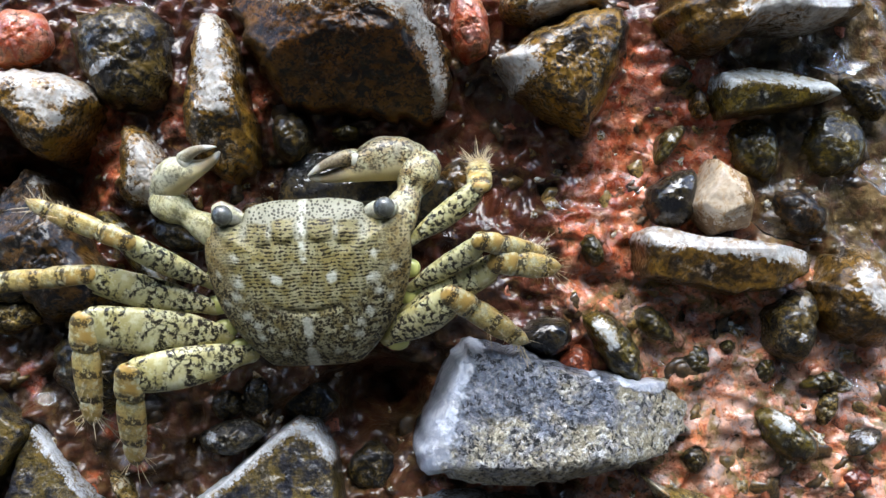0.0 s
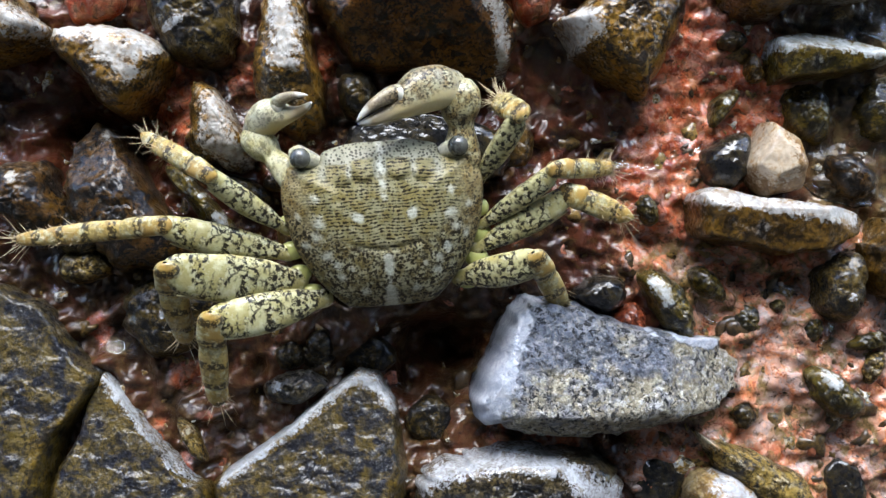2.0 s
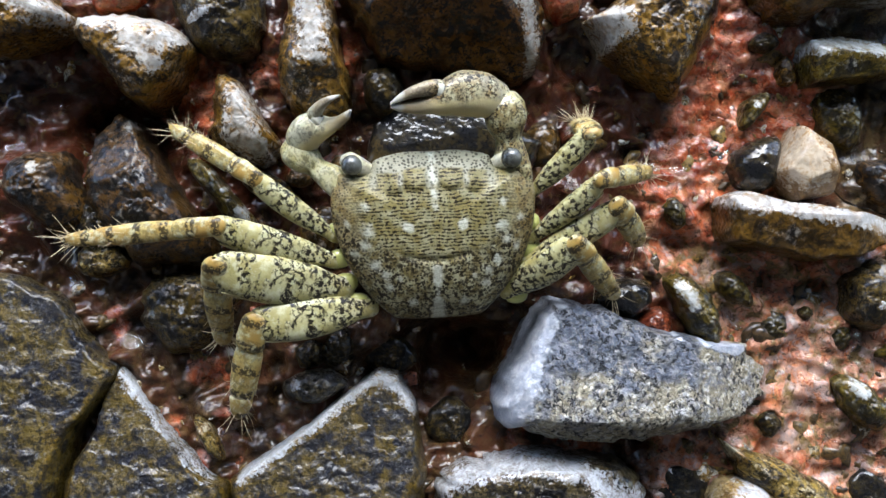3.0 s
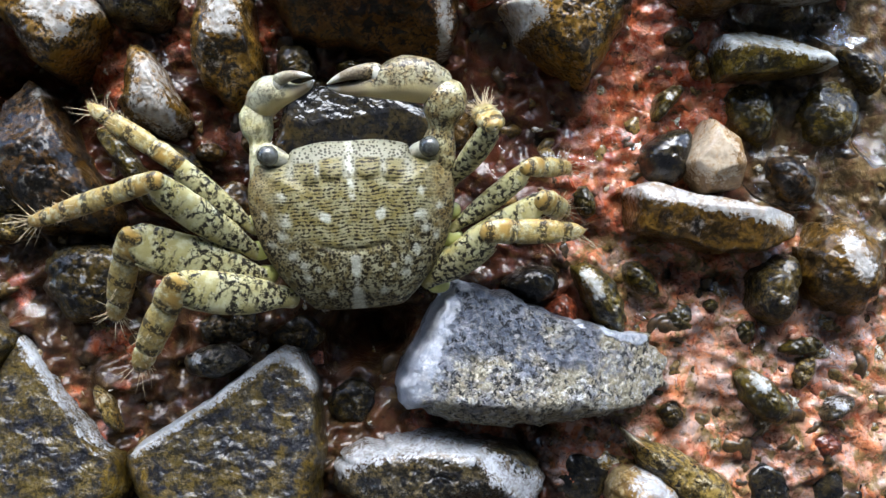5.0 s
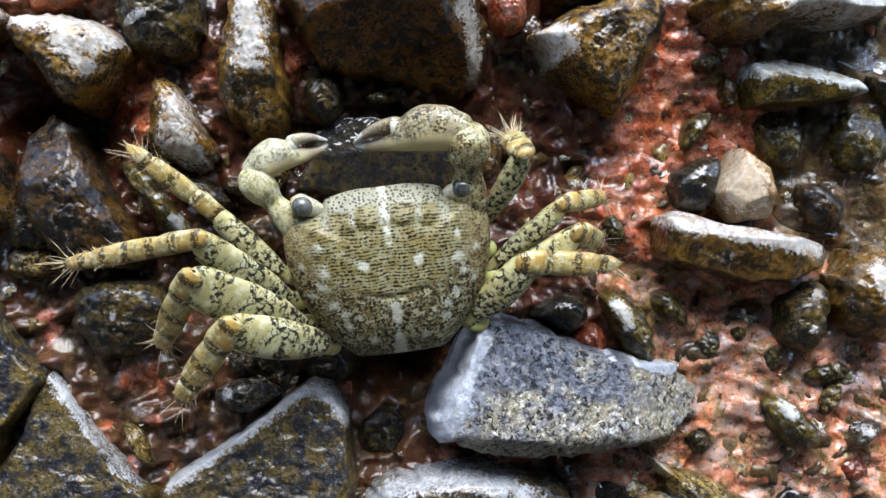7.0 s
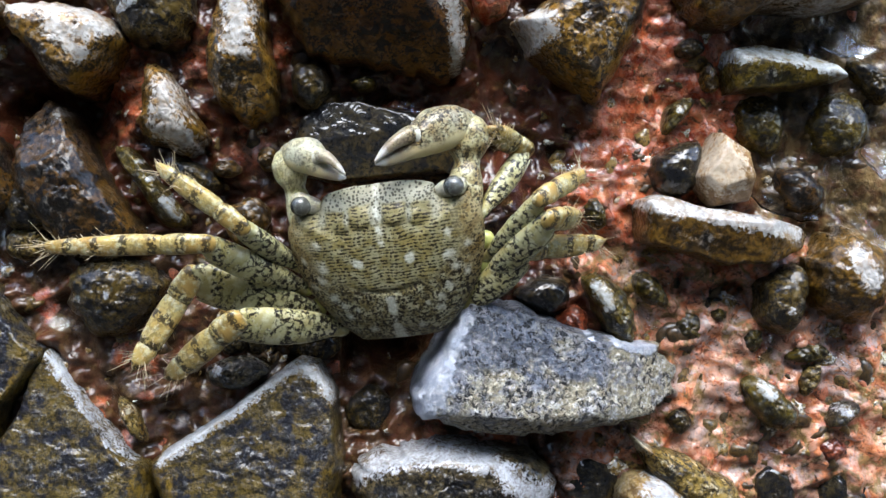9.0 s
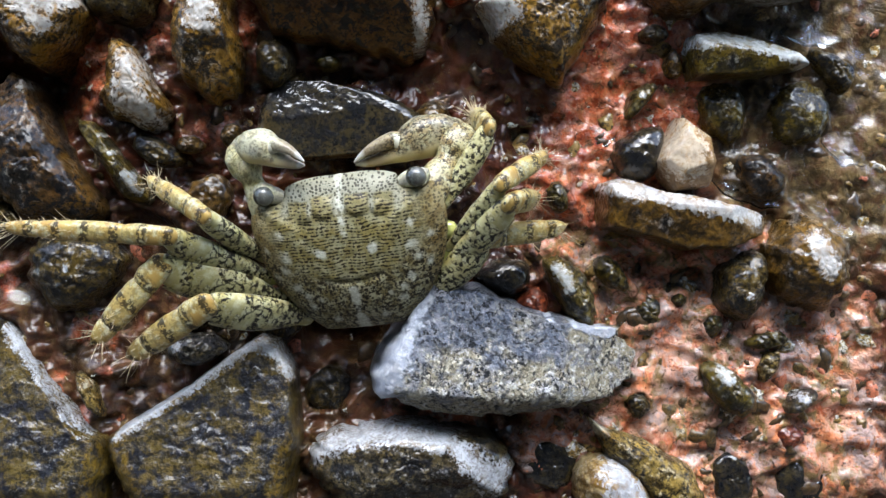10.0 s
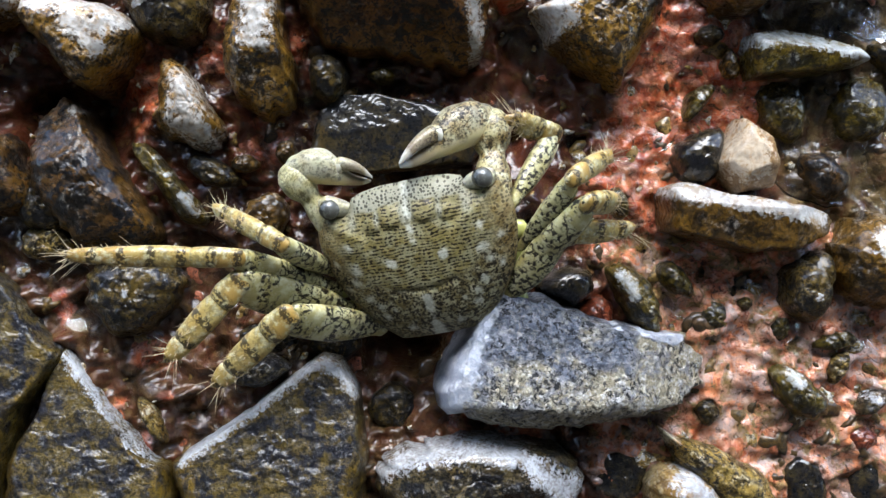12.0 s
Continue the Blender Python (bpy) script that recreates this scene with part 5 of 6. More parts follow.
stone("stone", "black wet stone beside the quartz", (47.0, 9.9, -1.2), [(-4.9, 0.8), (-0.9, 4.0), (3.9, 4.8), (3.1, -0.8), (2.1, -4.4), (-3.3, -4.4)], 4, STONE_SLICK, rough=0.6)
stone("quartz", "cream-white faceted quartz stone", (54.0, 9.0), [(-5.3, -0.4), (-1.8, 6.8), (2.7, 3.7), (3.9, -0.5), (2.9, -4.3), (-2.4, -5.2)], 7, STONE_QUARTZ, peak=(-0.8, 0.8), bare=[(-3.1, 0.6, 3.2), (-1.8, 3.4, 2.8), (-1.0, -0.6, 2.6)], facets=[(-0.4, 2.6, 48, 0.95), (-0.9, -1.4, -70, 0.8), (-2.2, 1.0, 185, 0.45)], shape=(5, 0.5), rounds=0, rough=0.3)
stone("pebble", "small olive pebble in red mortar", (46.4, 18.0, -0.8), [(-2.5, -2.3), (-1.1, 1.7), (1.9, 3.4), (2.7, 1.8), (0.3, -1.6), (-1.4, -3.1)], 2.4, STONE_GREEN, bare=[(-0.0, 0.8, 0.6)], shape=(2.4, 0.7), rough=1.5)
stone("pebble", "brown pebble with a white patch", (74.0, -6.4), [(-7.3, 1.5), (-5.1, 6.4), (0.2, 8.0), (5.7, 4.5), (7.0, -1.6), (5.2, -6.2), (-0.1, -7.9), (-5.6, -4.5)], 7, STONE_BROWN, bare=[(-0.5, 2.6, 2.2), (0.9, -0.8, 1.6)], shape=(2.5, 0.7), rough=1.5)
stone("stone", "dark mottled stone in the mortar", (63.4, -10.9), [(-3.8, 2.2), (-1.1, 5.2), (3.6, 4.3), (3.8, -1.9), (1.1, -5.6), (-3.6, -4.2)], 5, STONE_DARK, bare=[(0.1, -0.9, 0.6)])
stone("pebble", "olive pebble with a white scar", (36.7, -12.1), [(-4.9, 4.6), (-1.6, 5.8), (1.7, 3.1), (4.0, -2.1), (3.7, -6.7), (0.4, -5.0), (-3.4, 0.3)], 4.12, STONE_GREEN, bare=[(-2.8, 3.5, 1.0), (-1.4, 1.8, 1.1), (-0.9, 0.5, 0.8)], shape=(2.6, 0.7), rough=1.5)
stone("pebble", "small olive pebble", (43.3, -9.6, -1.0), [(-3.3, 2.3), (-0.1, 3.4), (3.3, -1.5), (1.9, -3.0), (-1.7, -1.3)], 2.62, STONE_GREEN, shape=(2.4, 0.7), rough=1.5)
stone("stone", "black and brown wet stone", (26.3, -10.3, -1.5), [(-5.5, 0.5), (-0.8, 3.3), (3.7, 2.6), (4.4, -0.8), (1.1, -3.5), (-2.8, -2.1)], 4.5, STONE_SLICK, rough=0.7)
stone("pebble", "red-brown wet pebble", (30.8, -14.6, -0.8), [(-3.5, 0.7), (0.1, 3.3), (2.6, 1.0), (2.2, -2.7), (-1.5, -2.4)], 2.62, STONE_RED, shape=(2.3, 0.7), rough=1.5)
stone("pebble", "dark green pebble with a pale top", (62.7, -27.1), [(-5.0, 2.9), (-2.7, 4.6), (0.9, 2.9), (4.3, -0.6), (4.8, -3.6), (1.1, -4.6), (-3.4, -1.6)], 3.38, STONE_GREEN, bare=[(-1.9, 3.1, 1.1), (-1.0, 2.1, 1.0)], shape=(2.5, 0.7), rough=1.5)
stone("pebble", "small grey pebble", (74.6, -28.7), [(-3.0, -2.0), (-1.6, 0.9), (2.0, 2.2), (2.8, 0.9), (-0.1, -2.0)], 2.25, STONE_BLUE, bare=[(-0.2, 0.6, 1.0)], shape=(2.3, 0.7), rough=1.5)
stone("pebble", "blue-grey pitted pebble", (-21.7, -23.1), [(-4.3, 0.5), (-1.8, 2.5), (3.2, 2.5), (5.4, 0.7), (2.3, -2.0), (-1.0, -2.8), (-3.9, -1.4)], 3.0, STONE_BLUE, bare=[(-2.4, 0.8, 0.8)], shape=(2.5, 0.7), rough=1.5)
stone("shard", "ochre shard in a crevice", (-37.2, -30.2), [(-2.4, 3.2), (-0.6, 2.9), (1.6, -0.2), (2.5, -3.7), (0.2, -2.9), (-1.4, 0.7)], 3.5, STONE_OCHRE, bare=[(-0.2, 1.7, 0.6)], shape=(2.5, 0.7))
stone("pebble", "small olive wet pebble", (-2.5, 21.9), [(-2.6, 0.3), (0.2, 1.4), (2.2, 0.5), (1.6, -1.0), (-1.4, -1.2)], 2.25, STONE_GREEN, shape=(2.2, 0.7), rough=1.5)
stone("stone", "flat dark wet stone under the claws", (-2.0, 12.4, -1.2), [(-12.4, -4.4), (-10.0, 4.2), (-7.4, 6.6), (-1.3, 6.9), (8.6, 5.2), (16.0, 1.2), (13.4, -4.0), (-4.5, -6.0)], 3.0, STONE_SLICK, peak=(-0.2, -0.9), facets=[(-0.3, 1.6, 100, 0.25)], shape=(9, 0.4), rounds=0, rough=0.3)
stone("pebble", "dark wet pebble", (-17.6, -16.8, -2.0), [(-2.4, 1.8), (1.2, 2.7), (2.5, -0.1), (1.0, -2.7), (-2.3, -1.7)], 2.25, STONE_DARK, shape=(2.4, 0.7), rough=1.5)
stone("pebble", "dark brown pebble", (-22.0, -18.0, -2.0), [(-3.1, 0.4), (0.1, 2.8), (2.3, 1.2), (2.1, -1.5), (-1.4, -3.0)], 2.25, STONE_DARK, shape=(2.4, 0.7), rough=1.5)
stone("stone", "dark mottled stone", (-10.5, 21.3), [(-3.4, 3.2), (1.7, 4.1), (3.5, -0.6), (0.8, -4.1), (-2.6, -2.5)], 4, STONE_DARK)
stone("stone", "brown and black wet stone", (-60.6, 7.0), [(-6.2, 3.7), (-2.7, 6.2), (3.8, 5.2), (4.6, 0.8), (7.7, -5.1), (2.2, -6.9), (-3.0, -3.2), (-6.4, -0.6)], 6, STONE_UMBER, bare=[(-0.3, 3.2, 0.8)])
stone("stone", "greenish stone in a water film", (72.1, 17.1, -1.2), [(-5.2, 0.2), (-2.6, 4.8), (2.9, 5.4), (5.6, 0.3), (3.1, -5.0), (-3.0, -4.8)], 3.2, STONE_GREEN, peak=(0.4, -0.8), facets=[(0.2, 0.2, 80, 0.5)], shape=(3, 0.7), rough=0.6)
stone("stone", "dark brown stone", (66.2, 6.9, -1.2), [(-4.1, 3.2), (0.4, 4.0), (5.1, -0.8), (1.5, -4.5), (-3.0, -2.0)], 3.2, STONE_UMBER, shape=(3, 0.7))
stone("stone", "brown stone below the flat stone", (60.1, 17.2, -1.4), [(-4.5, 3.9), (1.8, 5.2), (3.9, -0.0), (2.2, -5.4), (-3.4, -3.8)], 3.0, STONE_GREEN, shape=(3, 0.7))
stone("pebble", "small mottled pebble", (51.5, 24.0, -1.0), [(-1.7, 0.4), (-0.1, 3.3), (1.1, 0.8), (1.8, -2.1), (-1.2, -2.3)], 2.25, STONE_SPECK, shape=(2.4, 0.7), rough=1.5)
stone("pebble", "small dark pebble", (48.1, 28.4, -1.0), [(-2.6, 0.5), (0.6, 2.2), (3.0, -0.0), (0.7, -1.5), (-1.7, -1.2)], 2.1, STONE_DARK, shape=(2.4, 0.7), rough=1.5)
# The next two are added as black stand-ins for wet pits in the cement.
stone("stone", "low black stone standing in for a wet pit", (64.8, -42.0, -2.4), [(-4.1, 2.0), (-0.5, 4.8), (3.3, 2.0), (3.5, -4.2), (-2.2, -4.6)], 1.3, STONE_SLICK)
stone("stone", "rough black stone standing in for a wet pit", (76.6, -42.6, -2.4), [(-5.1, 2.5), (-0.7, 5.1), (4.8, 1.6), (4.1, -4.6), (-3.1, -4.6)], 1.3, STONE_SLICK)
stone("pebble", "dark pebble in red mortar", (69.1, -19.1, -1.0), [(-4.2, -0.8), (-1.8, 1.4), (3.1, 1.6), (3.6, -0.3), (-0.8, -1.8)], 1.5, STONE_GREEN, bare=[(0.6, 1.0, 0.5)], shape=(2.4, 0.7), rough=1.5)
stone("pebble", "pale ring-marked pebble", (69.3, -23.4, -1.0), [(-2.2, -0.9), (-0.5, 2.4), (2.2, 2.6), (1.4, -0.9), (-0.8, -3.1)], 1.5, STONE_OCHRE, shape=(2.4, 0.7), rough=1.5)
stone("pebble", "olive wet pebble", (49.5, -15.5, -1.2), [(-2.9, -1.1), (-1.2, 2.4), (1.9, 2.4), (2.4, -1.0), (-0.2, -2.8)], 1.35, STONE_GREEN, shape=(2.2, 0.7), rough=1.5)
stone("pebble", "olive wet pebble", (59.6, -16.8, -1.2), [(-2.5, -0.6), (-0.8, 2.4), (1.5, 2.0), (2.0, -1.0), (-0.2, -2.8)], 1.35, STONE_GREEN, shape=(2.2, 0.7), rough=1.5)
stone("pebble", "small olive pebble", (54.2, -13.1, -1.4), [(-1.9, -0.0), (0.1, 1.7), (1.6, 0.0), (0.2, -1.7)], 1.88, STONE_GREEN, shape=(2.2, 0.7), rough=1.5)
stone("pebble", "dark green wet pebble", (34.3, 2.6, -1.5), [(-2.4, 0.4), (-0.7, 3.0), (1.4, 1.3), (1.9, -1.7), (-0.2, -3.0)], 2.25, STONE_GREEN, shape=(2.2, 0.7), rough=1.5)
stone("pebble", "brown wet pebble", (-17.1, 10.1), [(-1.2, 1.3), (0.9, 2.2), (1.8, -0.3), (0.1, -2.3), (-1.6, -0.8)], 1.95, STONE_BROWN, shape=(2.2, 0.7), rough=1.5)
stone("pebble", "small brown pebble", (-23.3, 8.5), [(-1.8, 1.0), (0.7, 1.7), (2.5, -0.1), (0.4, -1.6), (-1.8, -1.0)], 1.65, STONE_BROWN, shape=(2.2, 0.7), rough=1.5)
stone("stone", "dark stone in shadow", (65.1, -8.6), [(-2.9, 2.6), (1.5, 4.3), (2.9, 0.0), (0.8, -4.3), (-2.3, -2.6)], 4, STONE_DARK)
stone("stone", "dark recessed stone", (-52.6, 3.3), [(3.7, 6.8), (-0.3, 4.2), (-3.5, 0.9), (-4.3, -4.0), (0.5, -5.6), (3.8, -2.3)], 3, STONE_DARK)
stone("stone", "brown stone low in the mortar", (13.5, 13.2, -3.5), [(-4.7, 0.3), (0.3, 4.6), (3.7, 2.6), (2.9, -2.9), (-2.1, -4.7)], 3, STONE_BROWN)
stone("stone", "low olive-brown stone", (-52.9, -3.6, -1.5), [(-3.9, 2.2), (2.7, 3.0), (5.2, -0.4), (0.0, -2.9), (-4.1, -1.8)], 3, STONE_OCHRE)
stone("stone", "dark wet stone in the hollow", (-10.4, -19.0, -4.5), [(-4.9, 1.8), (1.8, 3.3), (5.2, -0.5), (1.9, -3.2), (-4.0, -1.5)], 1.5, STONE_DARK)
stone("pebble", "dark wet pebble", (-18.3, -18.3, -2.5), [(-3.6, 1.0), (1.4, 2.5), (3.3, -1.3), (-1.1, -2.3)], 1.88, STONE_DARK, shape=(2.5, 0.7), rough=1.5)
stone("stone", "dark wet stone low in the cement", (-0.9, -29.6, -4), [(-4.3, 1.5), (0.8, 4.2), (4.4, 0.8), (2.5, -3.6), (-3.4, -2.8)], 1.5, STONE_DARK)
stone("stone", "black broken wet stone", (34.8, -40.1, -1.8), [(-4.8, 3.4), (1.3, 4.4), (5.0, 0.1), (2.3, -4.4), (-3.8, -3.5)], 1.4, STONE_SLICK)
stone("mortar_lump", "wet red mortar lump", (-49.5, 37.7), [(-4.3, 3.9), (2.3, 4.5), (4.7, -0.6), (1.9, -4.0), (-4.6, -3.8)], 2.5, MORTAR_RED, shape=(2.5, 0.7))
stone("pebble", "dark pebble", (48.4, -30.0, -1.6), [(-2.9, 1.2), (0.6, 2.4), (2.6, -0.4), (-0.2, -3.2)], 1.88, STONE_DARK, shape=(2.5, 0.7), rough=1.5)
stone("pebble", "red-brown pebble", (73.1, -34.6, -1.6), [(-3.6, 0.6), (-0.1, 2.5), (3.7, -0.1), (0.0, -2.9)], 1.88, STONE_RED, shape=(2.5, 0.7), rough=1.5)
stone("stone", "brown stone under the crab", (-20.0, 0.4), [(-3.6, 1.8), (1.3, 4.4), (3.8, 1.1), (1.3, -4.0), (-2.8, -3.2)], 2, STONE_BROWN)
stone("stone", "dark stone behind the leg", (-28.1, 7.3), [(-3.0, 3.1), (2.0, 1.5), (4.4, -1.8), (0.3, -2.6), (-3.8, -0.2)], 2.5, STONE_DARK)

rock_face(WALL)

water_bead([(71.6, 12.3), (72.6, 7.7), (74.4, 3.4), (78.0, -0.2), (82.6, -1.8)], 2.2)
water_bead([(66.4, 20.4), (69.6, 18.3), (72.4, 15.3), (76.0, 17.2), (77.4, 21.0)], 1.5)
water_bead([(58.5, 7.1), (61.2, 5.3), (66.6, 2.8), (70.2, 2.6)], 1.3)
water_bead([(67.0, 11.6), (68.4, 13.8), (71.0, 14.4)], 1.1)
water_bead([(62.4, 12.4), (63.6, 9.0), (66.0, 7.4)], 0.9)
water_bead([(69.0, 30.2), (73.6, 29.0), (79.0, 29.6)], 1.4)
water_bead([(-9.4, 20.4), (-7.4, 19.2), (-1.0, 17.4), (6.8, 13.4)], 1.0)
water_bead([(0.4, 19.6), (4.2, 18.4), (9.4, 14.6)], 0.8)
water_bead([(-9.5, 20.5), (-8.2, 18.4), (-10.7, 15.8)], 0.42)
water_bead([(-14.7, 27.1), (-10.5, 25.1), (-5.8, 24.5)], 0.42)
water_bead([(-16.2, 15.2), (-14.8, 12.3), (-13.9, 9.4)], 0.66)
water_bead([(-0.2, 20.1), (4.1, 19.3), (7.2, 17.5)], 0.50)
water_bead([(39.9, 10.1), (42.9, 12.1), (45.2, 13.5)], 0.50)
water_bead([(-15.5, 26.3), (-14.5, 22.2), (-14.9, 18.8)], 0.42)
water_bead([(61.1, -13.0), (63.1, -16.4), (60.8, -19.9)], 0.66)
water_bead([(73.6, -19.8), (76.6, -22.6)], 0.91)
water_bead([(49.3, -11.3), (54.5, -10.4), (58.4, -11.5)], 0.42)
water_bead([(76.8, 13.6), (79.9, 11.9), (84.4, 10.0)], 2.4)
water_bead([(-8.6, 17.2), (-3.5, 16.9), (1.7, 14.5), (5.1, 13.8)], 0.50)
water_bead([(53.6, -32.0), (57.6, -31.5), (59.4, -33.7)], 0.58)
water_bead([(41.5, -11.4), (42.8, -14.8), (45.0, -15.7)], 0.58)

water_sheet()
gravel()


# ---- what moves ----
def swing(ob, base, rows):
    """Keys a limb piece: rows of seconds and the way in which it points; base: its joint, by time or fixed."""
    out = []
    for t, *way in rows:
        x = Vector(way).normalized()
        z = (Vector((0, 0, 1)) - x * x.z)
        z = z.normalized() if z.length > 0.15 else (Vector((0, 1, 0)) - x * x.y).normalized()
        y = z.cross(x)
        turn = Matrix((x, y, z)).transposed().to_4x4()
        at = base[t] if isinstance(base, dict) else base
        out.append((t, Matrix.Translation(Vector(at) * MM) @ turn))
    walk(ob, out)


def limb(key, base, length, upper, lower):
    """Keys both pieces of a limb; the lower one hangs at the end of the upper."""
    ends = {t: Vector(base) + Vector(way).normalized() * length for t, *way in upper}
    swing(LEGS[key][0], base, upper)
    swing(LEGS[key][1], ends, lower)


def open_finger(finger, hinge, rows):
    """Keys a movable finger: rows of seconds and degrees of opening round its hinge."""
    there, back = Matrix.Translation(Vector(hinge) * MM), Matrix.Translation(-Vector(hinge) * MM)
    walk(finger, [(t, there @ pose(0, 0, 0, 0, 0, angle) @ back) for t, angle in rows])


def motions():
    flat = pose(0, 0, 0, 90, 0, 0)
    walk(CRAB, [(t, flat @ pose(x * MM, y * MM, z * MM, rx, ry, rz)) for t, x, y, z, rx, ry, rz in [
        (0, -7.93, 0.30, 8.84, 9.7, -4.9, 0.3),
        (0.5, -7.97, 0.81, 8.85, 8.1, -2.0, 1.0),
        (1, -7.49, 1.12, 8.88, 5.5, 3.0, 0.4),
        (1.5, -7.02, 0.74, 8.83, 5.9, 3.2, 1.2),
        (2, -6.69, 2.04, 8.78, 6.5, 1.6, 3.2),
        (2.5, -4.98, 0.87, 8.54, 6.1, 0.5, 1.6),
        (4.5, -0.94, -0.71, 9.30, 3.3, -0.2, 5.7),
        (5, -0.97, -1.59, 9.61, 5.1, 0.5, 5.1),
        (5.5, -1.09, -0.88, 9.50, 4.0, 0.0, 5.0),
        (6, -1.44, -0.08, 9.47, 3.1, 0.4, 5.0),
        (6.5, -1.50, -1.77, 9.44, 3.2, 0.2, 5.5),
        (7, -0.18, -2.74, 9.37, 4.0, -0.2, 7.9),
        (9, 2.04, -4.39, 7.88, 13.3, -11.0, 8.4),
        (9.5, 2.69, -6.70, 7.61, 15.3, -9.7, 8.5),
        (10, 2.58, -6.22, 7.83, 14.9, -10.5, 9.1),
        (10.5, 2.36, -5.35, 7.92, 16.7, -11.8, 10.5),
        (11, 2.28, -4.76, 7.96, 15.3, -12.1, 10.6),
        (11.5, 3.48, -4.54, 7.81, 14.0, -14.1, 10.8),
        (12, 3.55, -5.11, 7.83, 15.2, -13.4, 11.5),
    ]])
    open_finger(LEGS["left_claw"][2], (5.6, 1.6, 0.3), [(0, 4), (0.3, 6), (0.6, 18), (1.0, 26), (1.3, 24), (1.6, 6), (2.3, 10), (2.6, 22), (4.3, 2), (12, 2)])
    open_finger(LEGS["right_claw"][2], (8.0, -2.0, 0.3), [(0, 0), (12, 0)])
    limb("left_front", (-14.2, -0.5, -2.0), 14.5,
         [(0, -0.651, 0.560, 0.513), (0.5, -0.728, 0.659, 0.189), (1, -0.639, 0.623, 0.451), (1.5, -0.676, 0.634, 0.375), (2, -0.667, 0.639, 0.384), (2.5, -0.759, 0.631, 0.160), (4.5, -0.650, 0.715, 0.258), (5, -0.683, 0.712, 0.160), (5.5, -0.621, 0.693, 0.367), (6, -0.631, 0.683, 0.369), (6.5, -0.636, 0.723, 0.269), (7, -0.636, 0.765, 0.098), (9, -0.303, 0.696, 0.651), (9.5, -0.276, 0.767, 0.580), (10, -0.292, 0.702, 0.649), (10.5, -0.247, 0.678, 0.692), (11, -0.229, 0.652, 0.723), (11.5, -0.174, 0.598, 0.782), (12, -0.185, 0.621, 0.762)],
         [(0, -0.913, 0.400, -0.083), (0.5, -0.795, 0.473, -0.379), (1, -0.700, 0.417, -0.580), (1.5, -0.689, 0.429, -0.585), (2, -0.703, 0.431, -0.566), (2.5, -0.786, 0.477, -0.394), (4.5, -0.784, 0.612, -0.103), (5, -0.801, 0.585, -0.131), (5.5, -0.791, 0.593, -0.148), (6, -0.791, 0.573, -0.214), (6.5, -0.751, 0.644, -0.147), (7, -0.693, 0.708, 0.133), (9, -0.732, 0.672, -0.114), (9.5, -0.713, 0.681, -0.167), (10, -0.735, 0.301, -0.608), (10.5, -0.698, 0.334, -0.634), (11, -0.727, 0.357, -0.587), (11.5, -0.745, 0.538, -0.395), (12, -0.769, 0.366, -0.524)])
    limb("left_second", (-14.0, -4.0, -2.0), 18.5,
         [(0, -0.860, 0.381, 0.339), (0.5, -0.885, 0.372, 0.280), (1, -0.928, 0.330, 0.173), (1.5, -0.930, 0.327, 0.167), (2, -0.919, 0.329, 0.217), (2.5, -0.927, 0.297, 0.228), (4.5, -0.603, 0.610, 0.513), (5, -0.640, 0.612, 0.465), (5.5, -0.610, 0.612, 0.503), (6, -0.630, 0.597, 0.496), (6.5, -0.593, 0.625, 0.507), (7, -0.586, 0.631, 0.508), (9, -0.532, 0.639, 0.556), (9.5, -0.588, 0.627, 0.511), (10, -0.531, 0.627, 0.570), (10.5, -0.482, 0.632, 0.606), (11, -0.484, 0.613, 0.625), (11.5, -0.538, 0.601, 0.591), (12, -0.545, 0.624, 0.561)],
         [(0, -0.994, -0.064, -0.093), (0.5, -0.986, -0.076, -0.148), (1, -0.960, -0.099, -0.263), (1.5, -0.961, -0.060, -0.269), (2, -0.965, -0.033, -0.261), (2.5, -0.979, -0.026, -0.203), (4.5, -0.874, -0.207, -0.441), (5, -0.872, -0.212, -0.441), (5.5, -0.871, -0.216, -0.442), (6, -0.863, -0.233, -0.448), (6.5, -0.872, -0.182, -0.455), (7, -0.890, -0.090, -0.448), (9, -0.989, 0.125, 0.074), (9.5, -0.984, 0.173, 0.035), (10, -0.980, 0.193, 0.043), (10.5, -0.974, 0.220, 0.052), (11, -0.975, 0.212, 0.065), (11.5, -0.961, 0.236, 0.142), (12, -0.945, 0.273, 0.182)])
